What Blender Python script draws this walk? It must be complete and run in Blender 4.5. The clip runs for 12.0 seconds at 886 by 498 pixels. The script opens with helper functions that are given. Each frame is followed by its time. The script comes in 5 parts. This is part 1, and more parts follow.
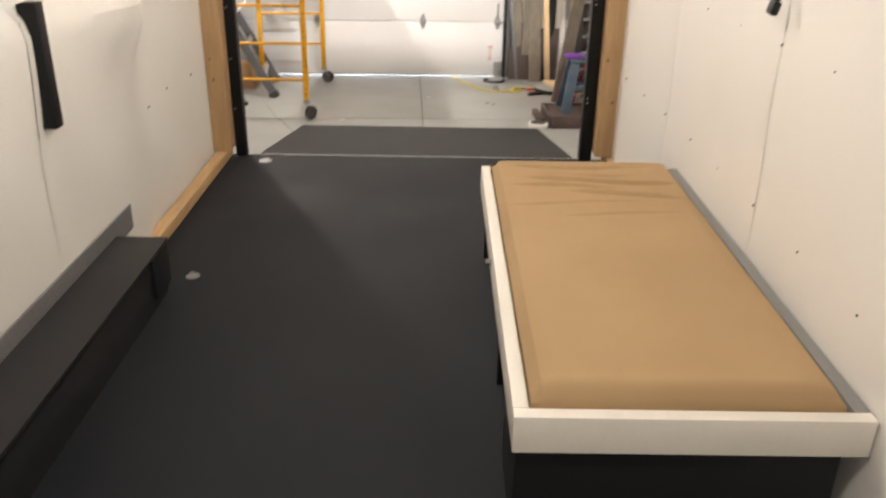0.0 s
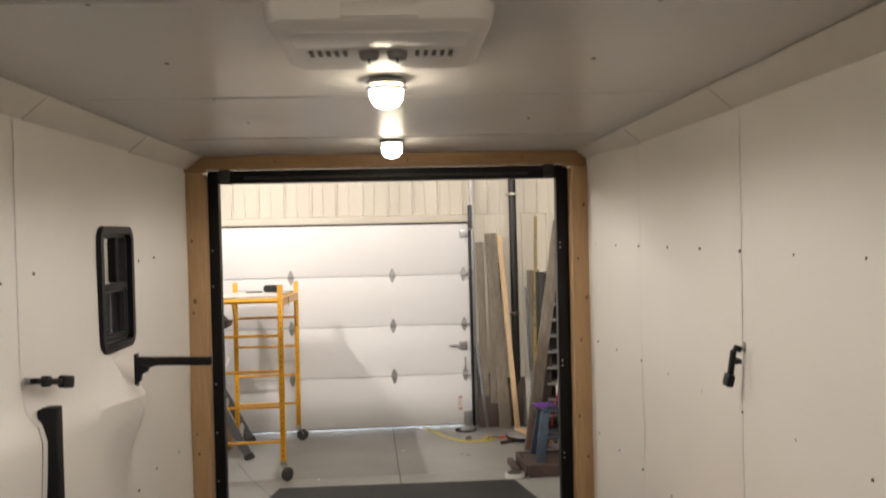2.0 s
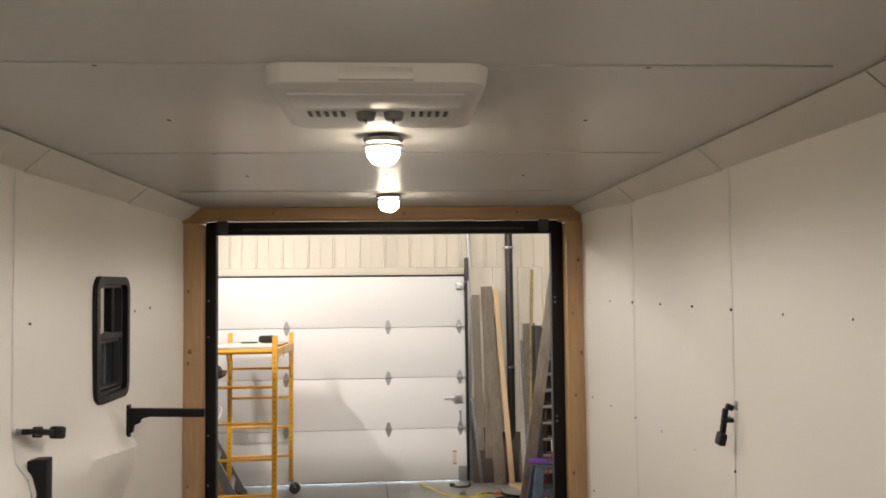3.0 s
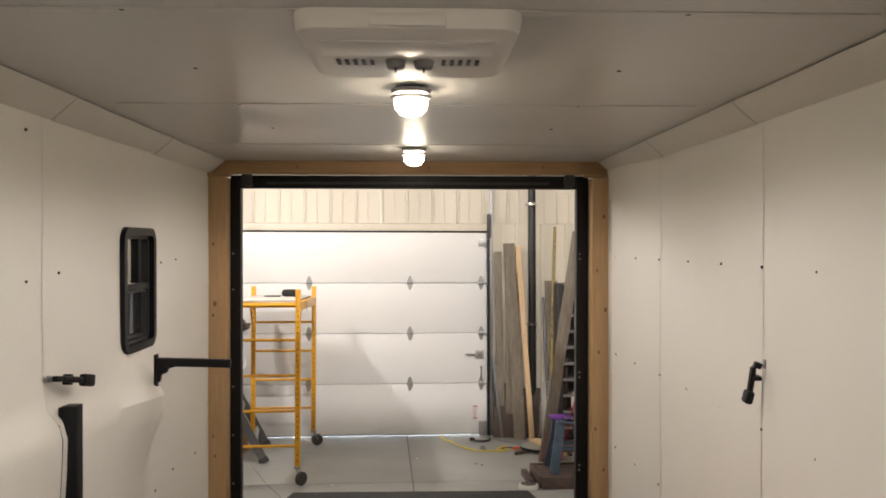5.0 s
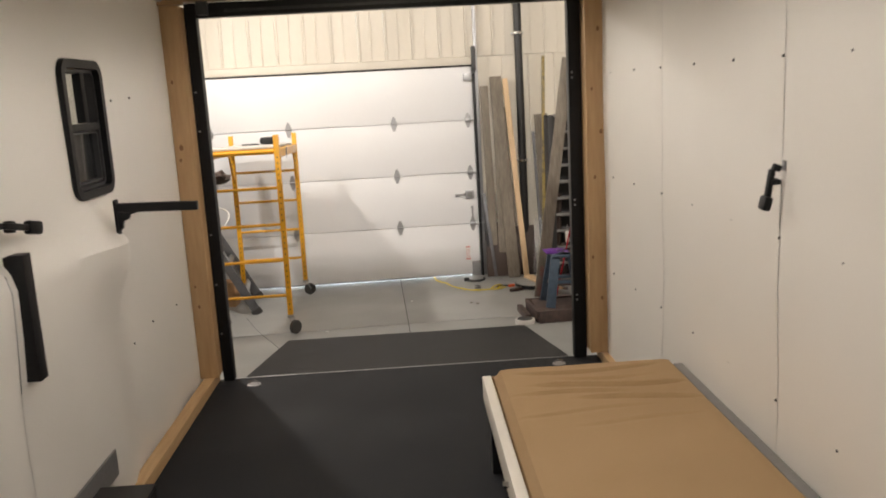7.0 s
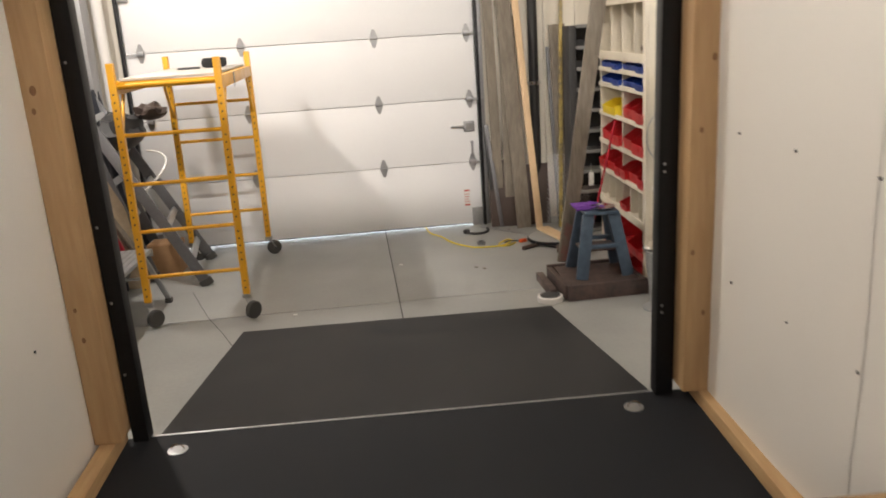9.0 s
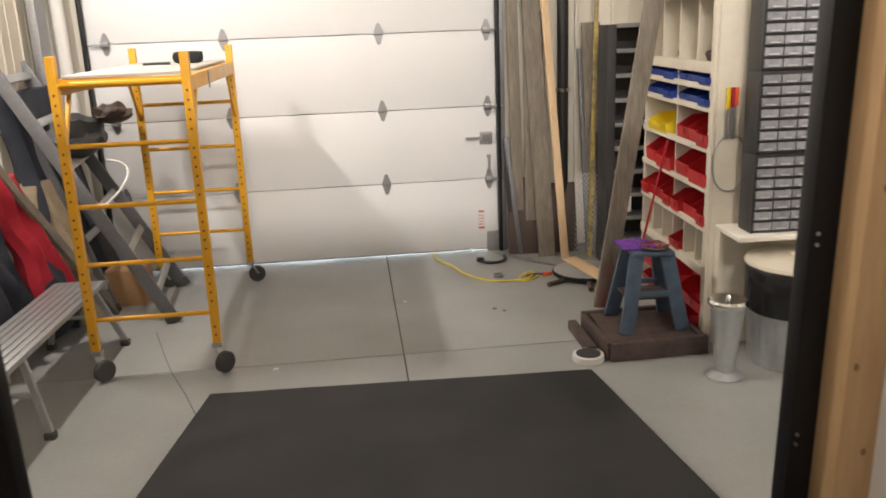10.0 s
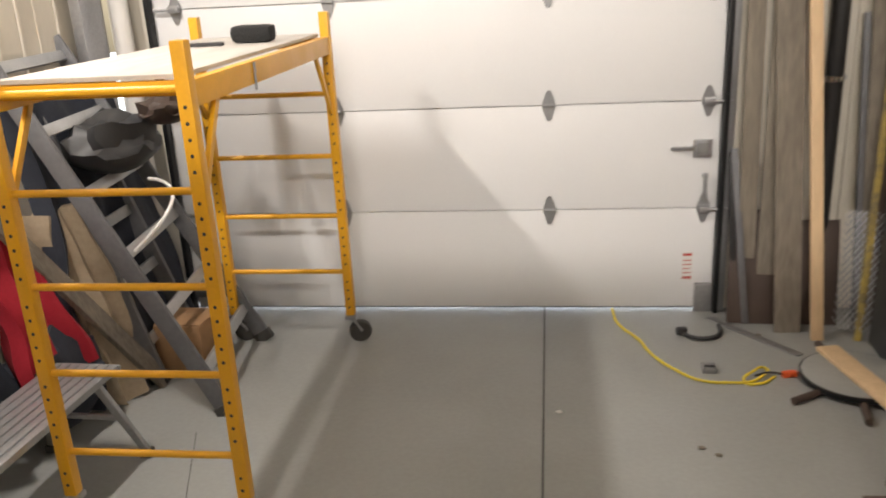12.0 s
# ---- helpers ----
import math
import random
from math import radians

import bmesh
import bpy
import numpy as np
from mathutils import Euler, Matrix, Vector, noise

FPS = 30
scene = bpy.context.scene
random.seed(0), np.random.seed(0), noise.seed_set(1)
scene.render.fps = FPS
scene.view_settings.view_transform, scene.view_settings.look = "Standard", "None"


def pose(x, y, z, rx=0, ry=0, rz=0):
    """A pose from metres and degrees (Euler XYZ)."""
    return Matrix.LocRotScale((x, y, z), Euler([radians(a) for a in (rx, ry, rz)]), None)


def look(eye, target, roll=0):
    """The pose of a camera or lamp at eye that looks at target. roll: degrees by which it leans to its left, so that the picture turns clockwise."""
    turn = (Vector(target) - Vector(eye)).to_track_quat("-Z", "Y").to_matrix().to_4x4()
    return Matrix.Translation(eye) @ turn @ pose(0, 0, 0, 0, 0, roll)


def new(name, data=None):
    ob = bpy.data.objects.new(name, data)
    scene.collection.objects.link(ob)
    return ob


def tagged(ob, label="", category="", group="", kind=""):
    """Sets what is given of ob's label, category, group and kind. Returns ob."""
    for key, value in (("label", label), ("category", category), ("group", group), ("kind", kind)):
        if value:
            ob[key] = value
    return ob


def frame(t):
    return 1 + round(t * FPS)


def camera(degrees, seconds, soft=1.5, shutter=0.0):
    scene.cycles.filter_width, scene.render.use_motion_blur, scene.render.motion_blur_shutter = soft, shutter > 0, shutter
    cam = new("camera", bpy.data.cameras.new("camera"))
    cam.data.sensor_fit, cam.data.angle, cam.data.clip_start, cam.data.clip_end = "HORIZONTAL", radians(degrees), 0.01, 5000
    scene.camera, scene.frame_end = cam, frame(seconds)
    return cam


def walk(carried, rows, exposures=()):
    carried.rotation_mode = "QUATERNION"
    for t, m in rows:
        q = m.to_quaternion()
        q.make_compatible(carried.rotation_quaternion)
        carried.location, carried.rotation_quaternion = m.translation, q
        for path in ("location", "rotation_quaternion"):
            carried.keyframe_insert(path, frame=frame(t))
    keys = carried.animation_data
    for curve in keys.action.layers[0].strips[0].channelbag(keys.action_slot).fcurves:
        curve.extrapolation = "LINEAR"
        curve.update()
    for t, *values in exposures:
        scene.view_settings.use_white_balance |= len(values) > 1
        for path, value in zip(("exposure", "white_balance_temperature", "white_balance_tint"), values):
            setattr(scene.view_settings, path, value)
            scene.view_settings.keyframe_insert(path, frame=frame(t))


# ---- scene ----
cam = camera(56.8, 12.0, soft=1.8, shutter=0.4)
PATH = [
    (0, (0.147, 0.165, 1.431), (0.159, 2.015, 0.67), 1.0),
    (0.5, (0.121, 0.078, 1.472), (0.248, 1.986, 0.886), -0.0),
    (1, (0.096, 0.048, 1.513), (0.212, 2.01, 1.145), -0.8),
    (1.5, (0.059, 0.029, 1.567), (0.153, 2.021, 1.418), -1.8),
    (2, (0.046, -0.009, 1.605), (0.149, 1.988, 1.64), -1.4),
    (2.5, (0.045, -0.044, 1.63), (0.159, 1.947, 1.786), -1.0),
    (3, (0.056, -0.042, 1.617), (0.167, 1.949, 1.777), -0.7),
    (5, (0.036, -0.016, 1.606), (0.096, 1.982, 1.662), -0.0),
    (5.5, (0.019, -0.008, 1.608), (0.063, 1.991, 1.662), -0.8),
    (6, (0.033, -0.001, 1.584), (0.079, 1.998, 1.584), -1.2),
    (6.5, (0.058, 0.031, 1.534), (0.118, 2.024, 1.373), -2.2),
    (7, (0.068, 0.293, 1.484), (0.141, 2.267, 1.175), -3.2),
    (7.2, (0.07, 0.468, 1.488), (0.135, 2.439, 1.153), -3.3),
    (8.8, (0.048, 1.927, 1.519), (0.181, 3.858, 1.014), -5.0),
    (9, (-0.004, 2.053, 1.535), (0.108, 3.98, 1.014), -3.7),
    (9.5, (-0.055, 2.617, 1.555), (0.068, 4.546, 1.039), -2.1),
    (10, (-0.047, 3.136, 1.533), (0.076, 5.06, 1.003), -2.2),
    (10.5, (-0.004, 3.695, 1.57), (0.098, 5.613, 1.013), -0.4),
    (11, (0.027, 4.235, 1.61), (0.106, 6.151, 1.044), -1.0),
    (11.5, (0.109, 4.738, 1.594), (-0.013, 6.658, 1.047), -0.3),
    (12, (0.121, 5.245, 1.597), (-0.214, 7.111, 0.958), -3.0),
]
walk(cam, [(t, look(eye, target, roll)) for t, eye, target, roll in PATH],
     [(0, 1.0), (0.5, 0.64), (1, 0.12), (2, 0.2), (6, 0.24), (7, 0.26), (9, 0.37), (12, 0.32)])

# ---- world and lights ----
world = bpy.data.worlds.new("world")
scene.world = world
world.use_nodes = True
wn = world.node_tree
sky = wn.nodes.new("ShaderNodeTexSky")
sky.sky_type = "NISHITA"
sky.sun_disc = False
sky.sun_elevation, sky.sun_rotation = radians(35), radians(20)
wn.links.new(sky.outputs[0], wn.nodes["Background"].inputs[0])
wn.nodes["Background"].inputs[1].default_value = 0.12

GROUND = -0.345          # workshop floor, the trailer floor is z = 0
LEFT, RIGHT = -1.235, 1.238
CEIL = 2.29


def area_lamp(name, eye, target, sx, sy, watts, colour):
    data = bpy.data.lights.new(name, "AREA")
    data.shape, data.size, data.size_y, data.energy, data.color = "RECTANGLE", sx, sy, watts, colour
    ob = new(name, data)
    ob.matrix_world = look(eye, target)
    return ob


COOL, WARM = (1.0, 0.925, 0.85), (1.0, 0.915, 0.845)
area_lamp("workshop_light", (-2.43, 7.8, 3.05), (0.9, 8.0, 0.3), 0.55, 0.08, 68, COOL)         # strip on the side wall, above the scaffold
area_lamp("workshop_light", (0.5, 2.0, 4.2), (0.5, 7.0, 1.8), 2.6, 0.25, 265, COOL)           # strip over the trailer roof
area_lamp("workshop_light", (0.3, 6.1, 4.2), (0.3, 8.0, 0.0), 3.0, 0.5, 8, COOL)              # unseen fill added over the ramp
# unseen fill added to brighten the shelves and boards on the right
area_lamp("workshop_light", (3.6, 5.6, 4.2), (1.2, 8.4, 0.3), 0.4, 2.4, 45, COOL)
PITCH = pose(0, 5.15, 0, 2.0, 0, 0) @ pose(0, -5.15, 0)     # the trailer stands nose down
LAMP_X, LAMPS = 0.012, (4.38, 2.70, 1.02, -0.66)
for ly in LAMPS:
    bulb = bpy.data.lights.new("trailer_bulb", "SPOT")
    bulb.energy, bulb.color, bulb.shadow_soft_size = 23, WARM, 0.045
    bulb.spot_size, bulb.spot_blend = radians(172), 0.35
    new("trailer_bulb", bulb).location = PITCH @ Vector((LAMP_X, ly, 2.17))

# ---- materials ----


def material(name, colour, rough=0.6, metal=0.0, grain=30.0, vary=0.12, stain=1.2, stain_amount=0.12, bump=0.05, bump_scale=None,
             stretch=(1, 1, 1), dark=None, random_value=0.0, spec=0.5, alpha=1.0, emit=0.0):
    m = bpy.data.materials.new(name)
    m.use_nodes = True
    nt = m.node_tree
    b = nt.nodes["Principled BSDF"]
    b.inputs["Roughness"].default_value, b.inputs["Metallic"].default_value = rough, metal
    b.inputs["Specular IOR Level"].default_value = spec
    tc, mp = nt.nodes.new("ShaderNodeTexCoord"), nt.nodes.new("ShaderNodeMapping")
    mp.inputs["Scale"].default_value = stretch
    nt.links.new(tc.outputs["Object"], mp.inputs[0])

    def noise_tex(scale, detail):
        n = nt.nodes.new("ShaderNodeTexNoise")
        n.inputs["Scale"].default_value, n.inputs["Detail"].default_value = scale, detail
        nt.links.new(mp.outputs[0], n.inputs["Vector"])
        return n

    def ramp(n, lo, hi, p0=0.3, p1=0.7):
        r = nt.nodes.new("ShaderNodeMapRange")
        r.inputs[1].default_value, r.inputs[2].default_value, r.inputs[3].default_value, r.inputs[4].default_value = p0, p1, lo, hi
        nt.links.new(n, r.inputs[0])
        return r.outputs[0]

    n1, n2 = noise_tex(grain, 4), noise_tex(stain, 3)
    mix = nt.nodes.new("ShaderNodeMix")
    mix.data_type = "RGBA"
    d = dark or tuple(c * 0.55 for c in colour)
    mix.inputs[6].default_value, mix.inputs[7].default_value = (*colour, 1), (*d, 1)
    add = nt.nodes.new("ShaderNodeMath")
    add.operation = "ADD"
    nt.links.new(ramp(n1.outputs[0], 0, vary), add.inputs[0])
    nt.links.new(ramp(n2.outputs[0], 0, stain_amount), add.inputs[1])
    last = add.outputs[0]
    if random_value:
        info, mul, add2 = nt.nodes.new("ShaderNodeObjectInfo"), nt.nodes.new("ShaderNodeMath"), nt.nodes.new("ShaderNodeMath")
        mul.operation, add2.operation = "MULTIPLY", "ADD"
        mul.inputs[1].default_value = random_value
        nt.links.new(info.outputs["Random"], mul.inputs[0])
        nt.links.new(mul.outputs[0], add2.inputs[0])
        nt.links.new(last, add2.inputs[1])
        last = add2.outputs[0]
    nt.links.new(last, mix.inputs[0])
    nt.links.new(mix.outputs[2], b.inputs["Base Color"])
    nt.links.new(ramp(n2.outputs[0], max(rough - 0.08, 0.02), min(rough + 0.08, 1)), b.inputs["Roughness"])
    if bump:
        bp = nt.nodes.new("ShaderNodeBump")
        bp.inputs["Strength"].default_value, bp.inputs["Distance"].default_value = bump, 0.01
        n3 = noise_tex(bump_scale, 3) if bump_scale else n1
        nt.links.new(n3.outputs[0], bp.inputs["Height"])
        nt.links.new(bp.outputs[0], b.inputs["Normal"])
    b.inputs["Alpha"].default_value = alpha
    if emit:
        b.inputs["Emission Color"].default_value, b.inputs["Emission Strength"].default_value = (*colour, 1), emit
    return m


def glass_material(name, colour, rough=0.02):
    m = bpy.data.materials.new(name)
    m.use_nodes = True
    b = m.node_tree.nodes["Principled BSDF"]
    b.inputs["Base Color"].default_value = (*colour, 1)
    b.inputs["Roughness"].default_value, b.inputs["Transmission Weight"].default_value, b.inputs["IOR"].default_value = rough, 1, 1.45
    return m


M = dict(
    wall=material("wall_panel", (0.79, 0.76, 0.71), 0.42, grain=120, vary=0.03, stain=0.9, stain_amount=0.10, bump=0.25, bump_scale=2.2),
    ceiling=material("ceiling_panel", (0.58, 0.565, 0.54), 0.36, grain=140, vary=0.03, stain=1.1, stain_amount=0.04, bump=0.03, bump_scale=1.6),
    cove=material("cove_trim", (0.66, 0.63, 0.58), 0.45, grain=60, vary=0.05, stain_amount=0.15, bump=0.05),
    rubber=material("rubber_floor", (0.010, 0.0120, 0.0165), 0.6, grain=220, vary=0.5, stain=1.3, stain_amount=0.35, bump=0.25, bump_scale=400, dark=(0.024, 0.025, 0.028), spec=0.15),
    rampmat=material("ramp_mat", (0.012, 0.0125, 0.0145), 0.65, grain=180, vary=0.4, stain=3.2, stain_amount=0.9, bump=0.3, bump_scale=350, dark=(0.042, 0.042, 0.043), spec=0.14),
    pine=material("pine", (0.50, 0.33, 0.17), 0.6, grain=9, vary=0.35, stain=2.0, stain_amount=0.25, bump=0.15, stretch=(6, 6, 0.6), dark=(0.34, 0.19, 0.08)),
    pine_y=material("pine_lengthwise", (0.58, 0.39, 0.2), 0.6, grain=9, vary=0.35, stain=2.0, stain_amount=0.25, bump=0.15, stretch=(6, 0.6, 6), dark=(0.34, 0.19, 0.08)),
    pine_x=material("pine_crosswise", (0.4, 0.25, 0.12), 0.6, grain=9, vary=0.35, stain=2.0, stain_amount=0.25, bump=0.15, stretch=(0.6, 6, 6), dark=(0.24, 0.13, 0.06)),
    knot=material("pine_knot", (0.24, 0.12, 0.05), 0.6, bump=0),
    black=material("black_steel", (0.006, 0.006, 0.007), 0.45, grain=60, vary=0.3, stain_amount=0.2, bump=0.04, dark=(0.015, 0.015, 0.015), spec=0.25),
    blackbox=material("black_paint", (0.012, 0.012, 0.014), 0.5, grain=90, vary=0.3, stain_amount=0.3, bump=0.06, dark=(0.022, 0.022, 0.022), spec=0.3),
    fabric=material("tan_fabric", (0.43, 0.29, 0.155), 0.9, grain=420, vary=0.14, stain=2.2, stain_amount=0.16, bump=0.2, spec=0.2),
    whitewood=material("white_painted_wood", (0.82, 0.78, 0.70), 0.45, grain=25, vary=0.06, stain=3, stain_amount=0.08, bump=0.06, stretch=(3, 0.7, 3)),
    plastic_white=material("white_plastic", (0.70, 0.68, 0.655), 0.4, grain=90, vary=0.02, stain_amount=0.05, bump=0),
    plastic_grey=material("grey_plastic", (0.22, 0.215, 0.21), 0.45, bump=0),
    dark=material("dark_plastic", (0.035, 0.035, 0.037), 0.5, vary=0.2, bump=0.03),
    door=material("door_steel", (0.80, 0.80, 0.81), 0.42, grain=70, vary=0.03, stain=1.4, stain_amount=0.07, bump=0.08, bump_scale=160),
    zinc=material("zinc", (0.42, 0.42, 0.43), 0.42, 0.8, grain=60, vary=0.3, bump=0.05),
    concrete=material("concrete", (0.325, 0.33, 0.32), 0.42, grain=45, vary=0.14, stain=0.9, stain_amount=0.4, bump=0.08, dark=(0.18, 0.18, 0.17)),
    groove=material("joint_filler", (0.10, 0.10, 0.10), 0.9, bump=0),
    liner=material("wall_liner", (0.68, 0.63, 0.54), 0.5, grain=20, vary=0.08, stain=1.1, stain_amount=0.18, bump=0.04, stretch=(3, 3, 0.6)),
    yellow=material("yellow_paint", (0.80, 0.40, 0.015), 0.38, grain=80, vary=0.12, stain=5, stain_amount=0.18, bump=0.05, dark=(0.42, 0.2, 0.02)),
    ply=material("plywood", (0.58, 0.55, 0.51), 0.7, grain=14, vary=0.2, stain=3, stain_amount=0.35, bump=0.08, stretch=(4, 0.8, 4), dark=(0.32, 0.29, 0.26)),
    tyre=material("caster_rubber", (0.05, 0.048, 0.045), 0.7, bump=0.05),
    alu=material("aluminium", (0.52, 0.53, 0.54), 0.42, 0.75, grain=70, vary=0.25, stain=4, stain_amount=0.3, bump=0.06),
    alu_dark=material("weathered_ladder_rail", (0.17, 0.17, 0.18), 0.5, 0.3, grain=40, vary=0.3, stain=4, stain_amount=0.3, bump=0.06),
    galv=material("galvanised", (0.56, 0.58, 0.59), 0.36, 0.75, grain=26, vary=0.25, stain=6, stain_amount=0.25, bump=0.05),
    chrome=material("chrome", (0.75, 0.75, 0.75), 0.13, 1.0, grain=30, vary=0.1, bump=0),
    cream=material("cream_wood", (0.70, 0.64, 0.53), 0.55, grain=30, vary=0.1, stain=4, stain_amount=0.2, bump=0.08),
    red=material("red_plastic", (0.50, 0.018, 0.022), 0.35, grain=50, vary=0.15, bump=0, random_value=0.3),
    blue=material("blue_plastic", (0.015, 0.05, 0.28), 0.35, grain=50, vary=0.15, bump=0, random_value=0.3),
    yellowbin=material("yellow_plastic", (0.72, 0.52, 0.02), 0.4, bump=0),
    drawer=material("frosted_drawer", (0.40, 0.405, 0.43), 0.25, grain=30, vary=0.4, stain=9, stain_amount=0.4, bump=0, random_value=0.45, dark=(0.2, 0.2, 0.22)),
    bag=material("black_bag", (0.012, 0.012, 0.013), 0.28, grain=20, vary=0.3, bump=0.6, bump_scale=14),
    stool=material("blue_grey_paint", (0.085, 0.125, 0.18), 0.45, 0.2, grain=24, vary=0.4, stain=6, stain_amount=0.4, bump=0.05),
    rust=material("rusty_steel", (0.13, 0.085, 0.07), 0.6, 0.3, grain=30, vary=0.5, stain=6, stain_amount=0.5, bump=0.15, dark=(0.05, 0.04, 0.04)),
    # white bed paint darkened to grey, the gap's shade put into the colour
    shadedrail=material("grey_paint", (0.26, 0.255, 0.245), 0.6, grain=30, vary=0.15, stain_amount=0.15, bump=0.05),
    rustred=material("faded_red_paint", (0.2, 0.05, 0.04), 0.6, grain=30, vary=0.5, stain=12, stain_amount=0.6, dark=(0.14, 0.12, 0.1)),
    wornyellow=material("worn_yellow", (0.5, 0.36, 0.07), 0.5, grain=30, vary=0.5, stain=9, stain_amount=0.7, dark=(0.12, 0.1, 0.07)),
    purple=material("purple_cloth", (0.13, 0.035, 0.28), 0.7, grain=60, vary=0.3, bump=0.2),
    oldwood=material("weathered_board", (0.25, 0.215, 0.17), 0.75, grain=12, vary=0.4, stain=3, stain_amount=0.35, bump=0.15, stretch=(6, 6, 0.7), random_value=0.25, dark=(0.11, 0.092, 0.072)),
    palewood=material("pale_board", (0.70, 0.50, 0.30), 0.65, grain=10, vary=0.25, stain=3, stain_amount=0.2, bump=0.1, stretch=(6, 6, 0.7)),
    brownwood=material("dark_brown_board", (0.075, 0.05, 0.04), 0.6, grain=12, vary=0.3, bump=0.1),
    pipe=material("black_pipe", (0.018, 0.017, 0.017), 0.4, bump=0.02),
    cordy=material("yellow_cord", (0.80, 0.62, 0.04), 0.5, bump=0),
    orange=material("orange_plastic", (0.8, 0.12, 0.03), 0.4, bump=0),
    card=material("cardboard", (0.38, 0.22, 0.11), 0.8, grain=30, vary=0.2, bump=0.05),
    redcloth=material("red_cloth", (0.42, 0.012, 0.03), 0.85, grain=60, vary=0.25, stain=8, stain_amount=0.3, bump=0.2),
    darkcloth=material("dark_cloth", (0.025, 0.03, 0.045), 0.85, grain=60, vary=0.3, stain=8, stain_amount=0.3, bump=0.2),
    tancloth=material("tan_hide", (0.42, 0.33, 0.23), 0.85, grain=40, vary=0.25, stain=9, stain_amount=0.4, bump=0.3),
    bristle=material("black_bristle", (0.012, 0.012, 0.012), 0.8, grain=90, vary=0.4, bump=0.8, bump_scale=90),
    paper=material("white_label", (0.8, 0.79, 0.77), 0.6, bump=0),
    redink=material("red_print", (0.55, 0.06, 0.05), 0.6, bump=0),
    bulbglass=material("bulb_glass", (1.0, 0.86, 0.66), 0.4, bump=0, vary=0, stain_amount=0, emit=24.0),
    # emission gives this surface the brightness of daylight
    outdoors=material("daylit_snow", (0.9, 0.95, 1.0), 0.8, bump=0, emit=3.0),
    glass=glass_material("window_glass", (0.75, 0.78, 0.8)),
    jar=material("vacuum_clear", (0.5, 0.5, 0.52), 0.3, bump=0),
)

# ---- mesh helpers ----


def box(bm, x0, x1, y0, y1, z0, z1, bevel=0.0, m=None):
    vs = [bm.verts.new((x, y, z)) for x in (x0, x1) for y in (y0, y1) for z in (z0, z1)]
    fs = [bm.faces.new([vs[i] for i in f]) for f in ((0, 1, 3, 2), (4, 6, 7, 5), (0, 4, 5, 1), (2, 3, 7, 6), (0, 2, 6, 4), (1, 5, 7, 3))]
    if m:
        bmesh.ops.transform(bm, matrix=m, verts=vs)
    if bevel:
        es = list({e for f in fs for e in f.edges})
        bmesh.ops.bevel(bm, geom=es, offset=bevel, segments=2, affect="EDGES", profile=0.6)
    return bm


def tube(bm, p0, p1, r0, r1=None, seg=14, caps=True):
    r1 = r0 if r1 is None else r1
    p0, p1 = Vector(p0), Vector(p1)
    q = (p1 - p0).to_track_quat("Z", "Y").to_matrix().to_4x4()
    q.translation = (p0 + p1) / 2
    bmesh.ops.create_cone(bm, cap_ends=caps, segments=seg, radius1=r0, radius2=r1, depth=(p1 - p0).length, matrix=q)
    return bm


def bar(bm, p0, p1, w, h, bevel=0.003, up=(0, 0, 1)):
    """A rectangular bar from p0 to p1: w across, h along up."""
    p0, p1 = Vector(p0), Vector(p1)
    d = (p1 - p0).normalized()
    side = d.cross(Vector(up)).normalized()
    u = side.cross(d)
    m = Matrix((side, d, u)).transposed().to_4x4()
    m.translation = p0
    return box(bm, -w / 2, w / 2, 0, (p1 - p0).length, -h / 2, h / 2, bevel, m)


def lathe(bm, profile, centre, seg=28, rib=0.0, ribs=0):
    rings = []
    for r, z in profile:
        ring = []
        for i in range(seg):
            a = 2 * math.pi * i / seg
            rr = r * (1 + (rib * math.cos(ribs * a) if ribs else 0))
            ring.append(bm.verts.new((centre[0] + rr * math.cos(a), centre[1] + rr * math.sin(a), centre[2] + z)))
        rings.append(ring)
    for a, b in zip(rings, rings[1:]):
        for i in range(seg):
            bm.faces.new((a[i], a[(i + 1) % seg], b[(i + 1) % seg], b[i]))
    bm.faces.new(rings[0][::-1])
    bm.faces.new(rings[-1])
    return bm


def finish(me, angle=35):
    me.polygons.foreach_set("use_smooth", [True] * len(me.polygons))
    me.set_sharp_from_angle(angle=radians(angle))
    me.update()


def linked(name, bm, mat, origin):
    bmesh.ops.translate(bm, verts=bm.verts, vec=-Vector(origin))
    bmesh.ops.recalc_face_normals(bm, faces=bm.faces)
    me = bpy.data.meshes.new(name)
    bm.to_mesh(me)
    bm.free()
    me.materials.append(M[mat])
    finish(me)
    return new(name, me)


def thing(name, origin, label, category, group="", kind=""):
    ob = new(name)
    ob.location = origin
    ob.empty_display_size = 0.1
    return tagged(ob, label, category, group, kind)


def whole(parent):
    p = Vector((0, 0, 0))
    while parent:
        p += parent.location
        parent = parent.parent
    return p


def part(name, bm, mat, parent, label=""):
    ob = linked(name, bm, mat, whole(parent))
    ob.parent = parent
    return tagged(ob, label)


def solo(name, bm, mat, label, category, group="", kind=""):
    lo = [min(v.co[i] for v in bm.verts) for i in range(3)]
    hi = [max(v.co[i] for v in bm.verts) for i in range(3)]
    o = ((lo[0] + hi[0]) / 2, (lo[1] + hi[1]) / 2, lo[2])
    ob = linked(name, bm, mat, o)
    ob.location = o
    return tagged(ob, label, category, group, kind)


def piece(name, bm, mat, parent, place):
    """The first of several alike pieces, modelled round its own origin."""
    ob = linked(name, bm, mat, (0, 0, 0))
    ob.parent = parent
    ob.location = Vector(place) - whole(parent)
    return ob


